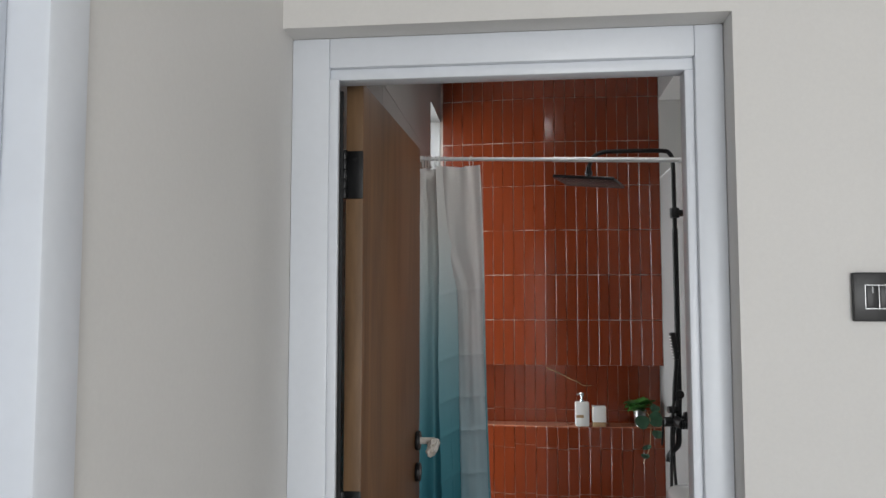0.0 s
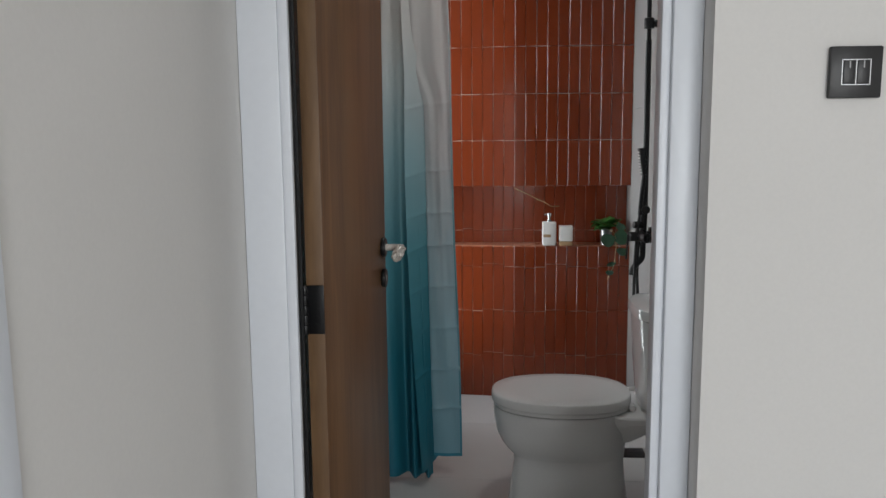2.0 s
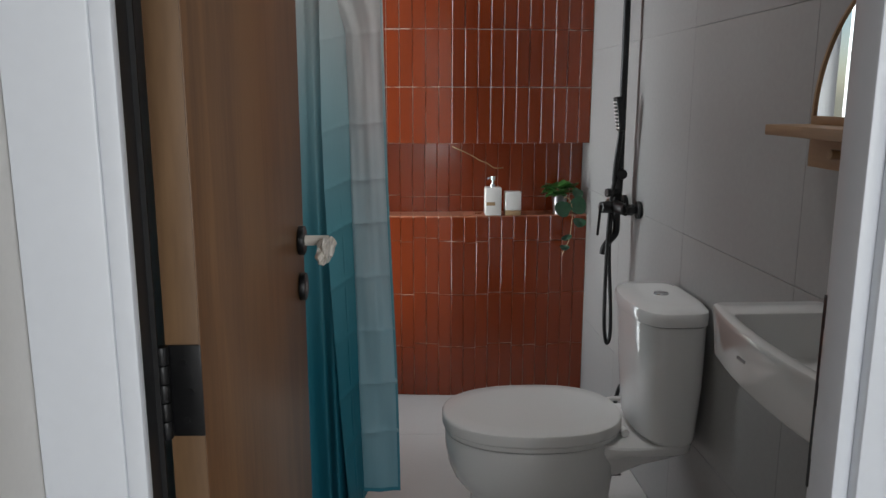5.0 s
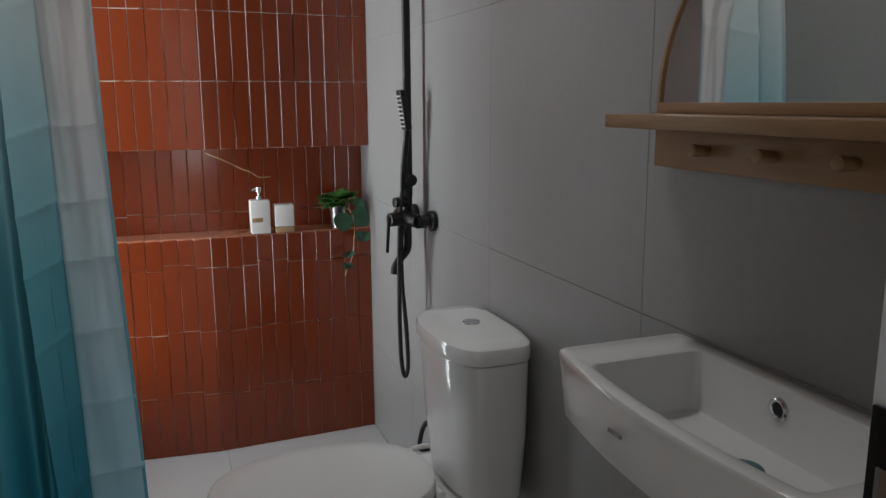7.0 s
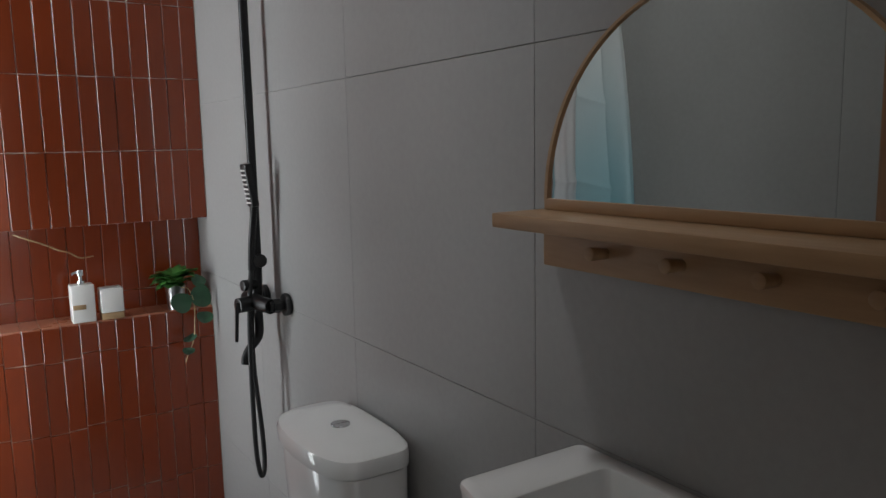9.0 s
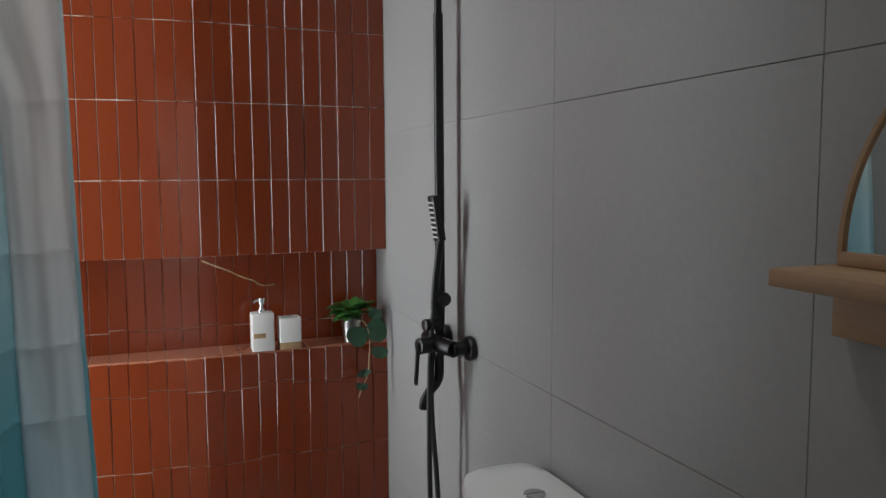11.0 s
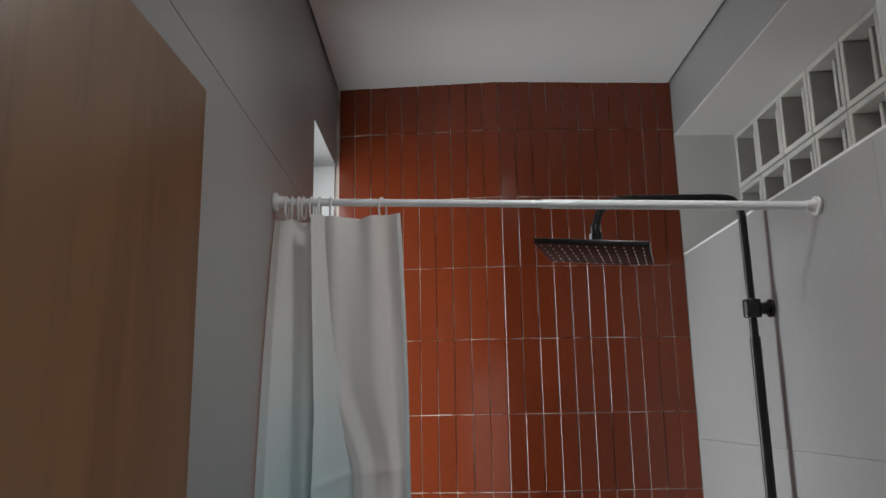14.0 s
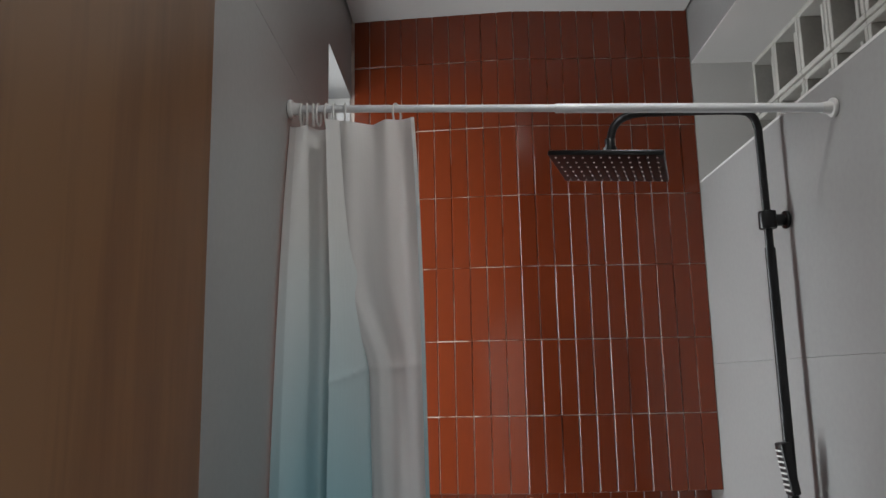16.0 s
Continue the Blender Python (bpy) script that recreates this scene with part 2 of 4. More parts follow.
def box(x0, x1, y0, y1, z0, z1, bevel=0.0, seg=2, bm=None):
    bm = bm or bmesh.new()
    made = bmesh.ops.create_cube(bm, size=1, matrix=Matrix.Translation(((x0 + x1) / 2, (y0 + y1) / 2, (z0 + z1) / 2)) @ Matrix.Diagonal((abs(x1 - x0), abs(y1 - y0), abs(z1 - z0), 1)))
    if bevel:
        edges = list({e for v in made["verts"] for e in v.link_edges})
        bmesh.ops.bevel(bm, geom=edges, offset=bevel, segments=seg, affect="EDGES", profile=0.5)
    return bm


def rod_mesh(a, b, r, n=20, r2=None, bm=None, bevel=0.0):
    """A round bar from a to b."""
    bm = bm or bmesh.new()
    a, b = Vector(a), Vector(b)
    m = Matrix.Translation((a + b) / 2) @ (b - a).to_track_quat("Z", "Y").to_matrix().to_4x4()
    made = bmesh.ops.create_cone(bm, cap_ends=True, segments=n, radius1=r, radius2=r if r2 is None else r2, depth=(b - a).length, matrix=m)
    if bevel:
        edges = [e for e in {e for v in made["verts"] for e in v.link_edges} if any(len(f.verts) > 4 for f in e.link_faces)]
        bmesh.ops.bevel(bm, geom=edges, offset=bevel, segments=2, affect="EDGES", profile=0.5)
    return bm


def loft(rings, cap=(True, True), bm=None):
    """Skin between closed rings of the same number of places."""
    bm = bm or bmesh.new()
    rows = [[bm.verts.new(p) for p in ring] for ring in rings]
    for r0, r1 in zip(rows, rows[1:]):
        for i in range(len(r0)):
            j = (i + 1) % len(r0)
            bm.faces.new((r0[i], r0[j], r1[j], r1[i]))
    if cap[0]:
        bm.faces.new(rows[0][::-1])
    if cap[1]:
        bm.faces.new(rows[-1])
    return bm


def smooth_line(points, n=8):
    """Catmull-Rom through points."""
    pts = [Vector(p) for p in points]
    pts = [2 * pts[0] - pts[1]] + pts + [2 * pts[-1] - pts[-2]]
    out = []
    for p0, p1, p2, p3 in zip(pts, pts[1:], pts[2:], pts[3:]):
        for k in range(n):
            t = k / n
            out.append(0.5 * (2 * p1 + (p2 - p0) * t + (2 * p0 - 5 * p1 + 4 * p2 - p3) * t * t + (3 * p1 - p0 - 3 * p2 + p3) * t ** 3))
    return out + [pts[-2]]


def tube(points, r, n=12, smooth=8, bm=None):
    line = smooth_line(points, smooth) if smooth else [Vector(p) for p in points]
    rings, side = [], None
    for k, p in enumerate(line):
        way = (line[min(k + 1, len(line) - 1)] - line[max(k - 1, 0)]).normalized()
        if side is None:
            side = way.orthogonal().normalized()
        side = (side - way * side.dot(way)).normalized()
        other = way.cross(side)
        rings.append([p + r * (math.cos(a) * side + math.sin(a) * other) for a in (2 * math.pi * i / n for i in range(n))])
    return loft(rings, bm=bm)


def prism(outline, axis, lo, hi, bevel=0.0, bm=None):
    """A flat outline of pairs pushed along one axis."""
    def place(p, v):
        q = list(p)
        q.insert(axis, v)
        return q
    bm = loft([[place(p, lo) for p in outline], [place(p, hi) for p in outline]], bm=bm)
    if bevel:
        bmesh.ops.bevel(bm, geom=list(bm.edges), offset=bevel, segments=2, affect="EDGES", profile=0.5)
    return bm


def structure(name, bm, mat, label, category, smooth=False):
    return tagged(link(name, bm, mat, smooth), label, category, kind="structure")


# ---- the plan ----
XL, XR = -0.297, 0.855          # side walls of the shower room
KINK, YK, YC, YLEFT = 0.257, 4.090, 4.121, 4.142   # the terracotta wall bends forward at KINK
CEIL = 2.70
WIN_Y, WIN_LO, WIN_HI = 3.70, 0.25, 2.425
YF, YG, YI = 1.44, 1.50, 1.587   # door wall: hall face, frame face, shower-room face
SHELF_Z, NICHE_Z = 0.815, 1.125


def wall_y(x):
    end, y = (XL, YLEFT) if x < KINK else (XR, YC)
    return YK + (y - YK) * (x - KINK) / (end - KINK)


# ---- large structure ----
floor = structure("floor", box(-1.6, 3.0, -2.8, 4.45, -0.12, -0.008), WALL_JOINT, "pale grey stoneware floor with thin dark joints", "floor")
structure("ceiling", box(XL + 0.007, XR - 0.009, YI, YLEFT + 0.03, CEIL, CEIL + 0.02), CEILING, "plain off-white plasterboard ceiling with shadow gaps", "ceiling")
# hidden cover over the ceiling, coloured dark for the shade in the gaps
structure("ceiling_slab", box(XL - 0.3, XR + 0.5, YF, 4.5, CEIL + 0.05, CEIL + 0.15), DARK_GAP, "hidden slab over the ceiling, painted with the shade of its gaps", "ceiling")
# out of view, added to close the hall overhead
structure("ceiling_hall", box(-1.6, 3.0, -2.8, YF, CEIL, CEIL + 0.1), CEILING, "unseen off-white hall ceiling, added to enclose the camera", "ceiling")

wall_left = structure("wall_left", box(XL - 0.12, XL - 0.008, YG + 0.031, WIN_Y, -0.008, CEIL + 0.05), WALL_JOINT, "shower room wall of large warm grey tiles", "wall")
wall_left_hall = structure("wall_left_hall", box(XL - 0.12, XL, 0.79, YG + 0.03, -0.008, CEIL), PLASTER, "plain off-white plastered hall wall", "wall")
structure("wall_left_sill", box(XL - 0.12, XL, WIN_Y, 4.45, -0.008, WIN_LO), PLASTER, "white wall under the slit window", "wall")
structure("wall_left_lintel", box(XL - 0.12, XL, WIN_Y, 4.45, WIN_HI, CEIL + 0.05), WALL_TILE, "grey wall over the slit window", "wall")
wall_right = structure("wall_right", box(XR + 0.008, XR + 0.30, YI, 4.45, -0.008, 2.094), WALL_JOINT, "shower room wall of large warm grey tiles", "wall")
structure("wall_right_sill", box(XR + 0.001, XR + 0.30, 2.80, 4.125, 2.094, 2.10), PLASTER, "white painted sill under the vent blocks", "wall")
# the beam's face is darker than its underside
structure("wall_right_lintel", box(XR, XR + 0.30, YI, 4.45, 2.512, CEIL + 0.05), WALL_TILE, "grey beam over the vent blocks", "wall")
structure("wall_right_soffit", box(XR + 0.001, XR + 0.299, 2.80, 4.124, 2.5085, 2.512), PLASTER, "paler underside of the beam", "wall")
structure("wall_right_pier", prism([(XR, YI), (XR + 0.30, YI), (XR + 0.30, 3.25), (XR + 0.215, 3.25), (XR, 2.92)], 2, 2.1, 2.508), WALL_TILE, "grey splayed pier beside the vent blocks", "wall")
structure("wall_right_return", box(XR, XR + 0.30, YC, 4.45, 2.1, 2.508), PLASTER, "white painted return beside the vent blocks", "wall")
structure("neighbour_wall", box(1.55, 1.65, 1.5, 5.2, -0.1, 3.0), RENDER_GREY, "grey rendered wall outside the vent blocks", "wall")


def back_wall(name, z0, z1, set_back, label, mat=None):
    """The backing of the bent terracotta wall, in grout."""
    g = 0.0035 + set_back
    pts = [(XL - 0.12, YLEFT + g), (XL, YLEFT + g), (KINK, YK + g), (XR, YC + g), (XR, 4.44), (XL - 0.12, 4.44)]
    return structure(name, prism(pts, 2, z0, z1), mat or GROUT, label, "wall")


wall_upper = back_wall("wall_back_upper", NICHE_Z, CEIL + 0.04, 0, "bent shower wall of upright glazed terracotta tiles")
wall_lower = back_wall("wall_back_lower", -0.008, SHELF_Z - 0.004, 0, "lower shower wall of upright glazed terracotta tiles", GROUT_BROWN)
wall_niche = structure("wall_back_niche", box(XL - 0.12, XR, 4.2435, 4.44, SHELF_Z - 0.004, NICHE_Z), GROUT_BROWN, "recessed niche wall of dark terracotta tiles", "wall")

# door wall with its opening
structure("wall_front", box(0.526, 3.0, YF, YI - 0.002, -0.008, CEIL), PLASTER, "plain off-white plastered hall wall", "wall")
structure("wall_front_header", box(XL, 0.526, YF, YI - 0.002, 1.962, CEIL), PLASTER, "off-white plastered wall over the doorway", "wall")
structure("wall_front_inner", box(0.526, XR + 0.3, YI - 0.002, YI, -0.008, CEIL), WALL_TILE, "grey tiled wall beside the doorway", "wall")
# hall round the camera: unseen walls added to enclose the hall light
structure("wall_hall_right", box(3.0, 3.1, -2.8, YI, -0.008, CEIL), PLASTER, "unseen off-white hall wall, added to enclose the camera", "wall")
structure("wall_hall_left", box(-1.7, -1.6, -2.8, 0.9, -0.008, CEIL), PLASTER, "unseen off-white hall wall, added to enclose the camera", "wall")
structure("wall_hall_left_return", box(-1.6, XL - 0.12, 0.79, 0.9, -0.008, CEIL), PLASTER, "unseen off-white hall wall, added to enclose the camera", "wall")
for nm, a in (("wall_hall_back_left", (-1.6, 0.45, -0.008, CEIL)), ("wall_hall_back_right", (2.25, 3.0, -0.008, CEIL)), ("wall_hall_back_sill", (0.45, 2.25, -0.008, 0.5)), ("wall_hall_back_head", (0.45, 2.25, 2.5, CEIL))):
    structure(nm, box(a[0], a[1], -2.9, -2.8 + 0.25, a[2], a[3]), PLASTER, "unseen off-white hall wall, added to enclose the camera", "wall")

# white casing and pale door at the end of the hall wall
casing = tagged(new("door_casing"), "white lacquered casing at the end of the hall wall", "door casing", kind="structure")
part("jamb", box(XL - 0.10, XL + 0.012, 0.72, 0.788, 0, 2.2, 0.006), WHITE_TRIM, casing)
hall_door = tagged(link("door_hall", box(XL - 0.07, XL - 0.03, -0.2, 0.718, 0, 2.2, 0.003), BLUE_PANEL), "pale blue-grey lacquered hall door beside its casing", "door", kind="structure")
structure("wall_hall_left_end", box(XL - 0.12, XL, -2.8, -0.2, -0.008, CEIL), PLASTER, "unseen off-white hall wall, added to enclose the camera", "wall")
structure("wall_hall_left_over", box(XL - 0.12, XL, -0.2, 0.79, 2.2, CEIL), PLASTER, "unseen off-white hall wall added over the door", "wall")

# door frame
frame_ob = tagged(new("door_frame"), "white lacquered door frame with a stepped stop", "door frame", kind="structure")
L0, R0, TOP = -0.204, 0.456, 1.880
part("jamb", box(XL + 0.0005, L0 - 0.018, YG, YI, 0, TOP + 0.0815, 0.003), WHITE_TRIM, frame_ob)
part("jamb", box(R0 + 0.017, 0.5255, YG, YI, 0, TOP + 0.0815, 0.003), WHITE_TRIM, frame_ob)
part("head", box(L0 - 0.018, R0 + 0.017, YG, YI, TOP + 0.022, TOP + 0.0815, 0.003), WHITE_TRIM, frame_ob)
part("stop", box(L0 - 0.018, L0, YG + 0.002, YG + 0.016, 0, TOP, 0.002), WHITE_TRIM, frame_ob)
part("stop", box(R0, R0 + 0.017, YG + 0.012, YG + 0.055, 0, TOP, 0.002), WHITE_TRIM, frame_ob)
part("stop", box(L0 - 0.018, R0 + 0.017, YG + 0.012, YG + 0.055, TOP, TOP + 0.022, 0.002), WHITE_TRIM, frame_ob)
strike = part("strike_plate", box(R0 + 0.0135, R0 + 0.017, 1.554, 1.583, 0.90, 1.115, 0.001), BLACK_METAL, frame_ob, "black metal strike plate")
for z0, z1 in ((1.02, 1.08), (0.935, 0.995)):
    part("latch_hole", box(R0 + 0.0125, R0 + 0.0138, 1.560, 1.576, z0, z1, 0.0004), STEEL, frame_ob, "pale recess of the strike plate")
# black strips fill the gap between the stop and the door leaf
part("black_strip", box(L0 - 0.0185, L0 - 0.0155, YG + 0.0165, YI + 0.001, 0, TOP), RUBBER, frame_ob, "black strip filling the rebate gap")
part("black_strip", box(XL + 0.001, L0 - 0.0105, YI + 0.0012, YI + 0.005, 0, TOP), RUBBER, frame_ob, "black strip between frame and door")

# slit window: white reveal and frame
win = tagged(new("window_1"), "narrow tall window beside the terracotta wall", "window", kind="structure")
part("window_frame", box(XL - 0.118, XL - 0.08, WIN_Y + 0.001, WIN_Y + 0.025, WIN_LO, WIN_HI, 0.002), WHITE_TRIM, win)
part("window_sill", box(XL - 0.119, XL + 0.004, WIN_Y + 0.001, YC - 0.001, WIN_LO, WIN_LO + 0.012, 0.002), PLASTER, win)
structure("window_reveal", box(XL - 0.119, XL - 0.004, YLEFT - 0.004, YLEFT + 0.003, WIN_LO + 0.012, WIN_HI), PLASTER, "white plastered reveal of the slit window", "wall")


# ---- shower room: door ----
def make_door():
    w, t, h = 0.685, 0.037, 1.901
    door = thing("door", -0.213, 1.607, 0.012, "brown oak veneered door standing open with black fittings", "door")
    door.rotation_euler = (0, 0, radians(-2.0))
    leaf = part("leaf", box(0, t, 0.002, w, 0, h - 0.012, 0.0015), DOOR_WOOD, door)
    part("edging", box(0.001, t - 0.001, -0.0005, 0.0022, 0, h - 0.012, 0.0005), DOOR_EDGE, door, "pale oak edge strip")
    for z in (0.25, 1.003, 1.696):
        hinge = part("hinge", box(0.004, t + 0.0005, -0.003, -0.0003, z - 0.05, z + 0.05, 0.001), BLACK_METAL, door, "black butt hinge")
        for k in range(5):
            part("knuckle", rod_mesh((-0.001, -0.007, z - 0.05 + 0.0202 * k), (-0.001, -0.007, z - 0.0305 + 0.0202 * k), 0.007, 16, bevel=0.001), BLACK_METAL, hinge)
        for dz in (-0.032, 0.0, 0.032):
            part("screw", rod_mesh((0.019 + 0.006 * (dz == 0), -0.0038, z + dz), (0.019 + 0.006 * (dz == 0), -0.0029, z + dz), 0.0036, 12), BLACK_METAL, hinge)
    y = w - 0.055
    for z, r in ((1.045, 0.027), (0.958, 0.026)):
        rose = part("rose", rod_mesh((t, y, z), (t + 0.012, y, z), r, 32, bevel=0.002), BLACK_METAL, door, "round black rose")
    part("keyhole", box(t + 0.0115, t + 0.0128, y - 0.002, y + 0.002, 0.950, 0.966), STEEL, rose)
    part("neck", rod_mesh((t + 0.012, y, 1.045), (t + 0.055, y, 1.045), 0.0095, 20), WRAP, door, "wrapped lever neck")
    bm = bmesh.new()
    bmesh.ops.create_icosphere(bm, subdivisions=5, radius=1)
    for v in bm.verts:
        c = v.co.copy()
        k = 1 + 0.30 * noise.noise(c * 2.1) + 0.12 * noise.noise(c * 4.2) + 0.03 * noise.noise(c * 9)
        v.co = Vector((t + 0.055 + 0.015 * c.x * k, y - 0.042 + 0.058 * c.y * k, 1.038 + 0.019 * c.z * k - 0.10 * (c.y < 0) * 0.10 * abs(c.y)))
    part("wrapped_lever", bm, WRAP, door, "door lever wrapped in crumpled white film")
    part("latch_face", box(0.008, t - 0.008, w - 0.0005, w + 0.001, 0.95, 1.13, 0.0004), BLACK_METAL, door)


make_door()


# ---- shower room: curtain and rail ----
def make_curtain():
    rail = thing("curtain_rail", XL, 3.212, 2.03, "white tension rod spanning the shower between both walls", "curtain rod")
    zl, zr = 2.048, 2.020
    xm = 0.27
    zm = zl + (zr - zl) * (xm - XL) / (XR - XL)
    tpart("outer_tube", rod_mesh((xm, 3.212, zm), (XR - 0.012, 3.212, zr), 0.0102, 28), ROD_WHITE, rail)
    tpart("inner_tube", rod_mesh((XL + 0.012, 3.212, zl), (xm + 0.02, 3.212, zm), 0.0082, 28), ROD_WHITE, rail)
    for x, s, z in ((XL, 1, zl), (XR, -1, zr)):
        tpart("end_cap", rod_mesh((x + 0.0005 * s, 3.212, z), (x + 0.010 * s, 3.212, z), 0.0205, 28, bevel=0.003), WHITE_PLASTIC, rail)
        tpart("collar", rod_mesh((x + 0.009 * s, 3.212, z), (x + 0.028 * s, 3.212, z), 0.0145, 28, 0.0115), WHITE_PLASTIC, rail)
    cur = thing("shower_curtain", XL + 0.1, 3.212, 0.0, "thin shower curtain dyed from white to teal, drawn to one side", "shower curtain")
    nu, nv = 110, 360
    top, bottom = 2.010, 0.035

    def sheet(place, nu):
        bm = bmesh.new()
        rows = [[bm.verts.new(place(i / nu, j / nv)) for i in range(nu + 1)] for j in range(nv + 1)]
        for r0, r1 in zip(rows, rows[1:]):
            for i in range(nu):
                bm.faces.new((r0[i], r0[i + 1], r1[i + 1], r1[i]))
        return bm

    def crease(z):
        return 1.5 * sum(h * math.exp(-abs(z - c) / 0.014) for c, h in ((0.28, 0.005), (0.44, 0.006), (0.61, 0.004), (0.78, 0.006), (0.945, 0.007), (1.075, 0.006), (1.24, 0.005), (1.50, 0.004)))

    def bunch(u, v):
        z = bottom + (top - bottom) * v
        low = 1 - v
        x = XL + 0.004 + u * (0.132 + 0.070 * low) + 0.003 * math.sin(3 * v + 9 * u) * u
        amp = (0.012 + 0.014 * low + 0.010 * u) * min(1, 6 * u + 0.3) * (1 - 0.5 * u ** 6)
        ph = 3.0 + u * 5.5 + 11.0 * u ** 3 + 0.9 * math.sin(2.2 * v + 1.5 * u)
        y = 3.216 + amp * math.sin(ph) + 0.003 * math.sin(1.7 * ph + 4 * v) - 0.20 * low * (1 - 0.25 * u) - 0.095 * (1 - u) ** 2 * (v - v ** 5)
        return (x, max(y, 2.9), z - 0.025 * low * u - 0.006 * v ** 30 * abs(math.sin(11 * u)))

    def panel(u, v):
        z = bottom + 0.02 + (top - bottom - 0.02) * v
        low = 1 - v
        left = -0.190 + 0.072 * max(0.0, (1.3 - z) / 1.3) ** 1.5 - 0.020 * max(0.0, (z - 1.6) / 0.4)
        x = left + u * (-0.075 - left)
        y = 3.170 - 0.200 * low + (0.065 + 0.125 * low) * u + 0.004 * math.sin(5 * z + 6 * u) * u
        return (x, y - 1.3 * crease(z + 0.03 - 0.35 * (x + 0.2)), z)

    def flap(u, v):
        z = 0.078 + (top - 0.078) * v
        low = 1 - v
        fold = min(1.0, max(0.0, (z - 1.48) / 0.22))
        left = -0.125 + 0.026 * max(0.0, 1 - z / 1.5) - 0.080 * fold * fold * (3 - 2 * fold)
        right = -0.030 + 0.056 * low ** 0.85 + 0.003 * math.sin(9 * v)
        x = left + (right - left) * u
        wave = 0.008 * math.sin(15.5 * u - 1.4 * v + 2.2) * (0.06 + v ** 3) + 0.0018 * math.sin(26 * u + 3 * z) * v
        y = 3.182 - 0.075 * low + wave + 0.003 * math.sin(11 * z + 8 * u) - 0.9 * crease(z + 0.003 * math.sin(5 * u)) + 0.02 * math.exp(-(u / 0.05) ** 2)
        return (x, y, z - 0.010 * v ** 30 * math.sin(math.pi * min(1.0, u / 0.85)) ** 2)

    tpart("gathered_cloth", sheet(bunch, nu), CURTAIN, cur)
    # extra layer behind the bunch, added to block window light through it
    def inner_fold(u, v):
        x, y, z = bunch(0.08 + 0.84 * u, v)
        return (x + 0.004, y + 0.034 + 0.006 * math.sin(14 * u + 2 * v), z + 0.004)

    tpart("gathered_cloth", sheet(inner_fold, 70), CURTAIN, cur)
    tpart("cloth_panel", sheet(panel, 40), CURTAIN, cur)
    tpart("turned_edge", sheet(flap, 44), CURTAIN_BACK, cur, "paler reverse side of the cloth")
    hem = bmesh.new()
    line = [Vector(flap(1.0, j / 60)) for j in range(61)]
    for a, b in zip(line, line[1:]):
        hem.faces.new([hem.verts.new(p) for p in (a + Vector((-0.0055, -0.002, 0)), a + Vector((0.002, -0.002, 0)), b + Vector((0.002, -0.002, 0)), b + Vector((-0.0055, -0.002, 0)))])
    low_line = [Vector(flap(i / 30, 0.0)) for i in range(31)]
    for a, b in zip(low_line, low_line[1:]):
        hem.faces.new([hem.verts.new(p) for p in (a + Vector((0, -0.0015, -0.001)), b + Vector((0, -0.0015, -0.001)), b + Vector((0, -0.0015, 0.012)), a + Vector((0, -0.0015, 0.012)))])
    bmesh.ops.remove_doubles(hem, verts=hem.verts, dist=0.0004)
    tpart("hem", hem, HEM, cur, "teal stitched hem")
    for k, x in enumerate((-0.268, -0.257, -0.243, -0.232, -0.214, -0.199, -0.176, -0.066)):
        z = zl + (zr - zl) * (x - XL) / (XR - XL)
        tilt = 0.25 * math.sin(5 * k) if k < 7 else 0.55
        pts = [(x + 0.012 * tilt * math.sin(a), 3.212 + 0.018 * math.sin(a), z - 0.013 + 0.024 * math.cos(a)) for a in (2 * math.pi * i / 20 for i in range(21))]
        ring = thing("curtain_ring", x, 3.212, z, "white plastic curtain ring on the rod", "curtain ring", "rings on the shower rod")
        tpart("ring", tube(pts, 0.0022, 8, 0), WHITE_PLASTIC, ring)


make_curtain()


# ---- shower room: toilet ----
def egg(cx, cy, back, front, half, z, n=40, power=2.2):
    """An oblong that points towards -x."""
    ring = []
    for i in range(n):
        a = 2 * math.pi * i / n
        c, s = math.cos(a), math.sin(a)
        sx, sy = math.copysign(abs(c) ** (2 / power), c), math.copysign(abs(s) ** (2 / power), s)
        ring.append((cx + (back if sx > 0 else front) * sx, cy + half * sy, z))
    return ring


def plate_ring(x0, x1, cy, half, z, bow=0.0, n=44, power=5.0):
    ring = []
    cx, hx = (x0 + x1) / 2, (x1 - x0) / 2
    for i in range(n):
        a = 2 * math.pi * i / n
        c, s = math.cos(a), math.sin(a)
        sx, sy = math.copysign(abs(c) ** (2 / power), c), math.copysign(abs(s) ** (2 / power), s)
        ring.append((cx + hx * sx - (bow * (1 - sy * sy) if sx < 0 else 0) * abs(sx), cy + half * sy, z))
    return ring


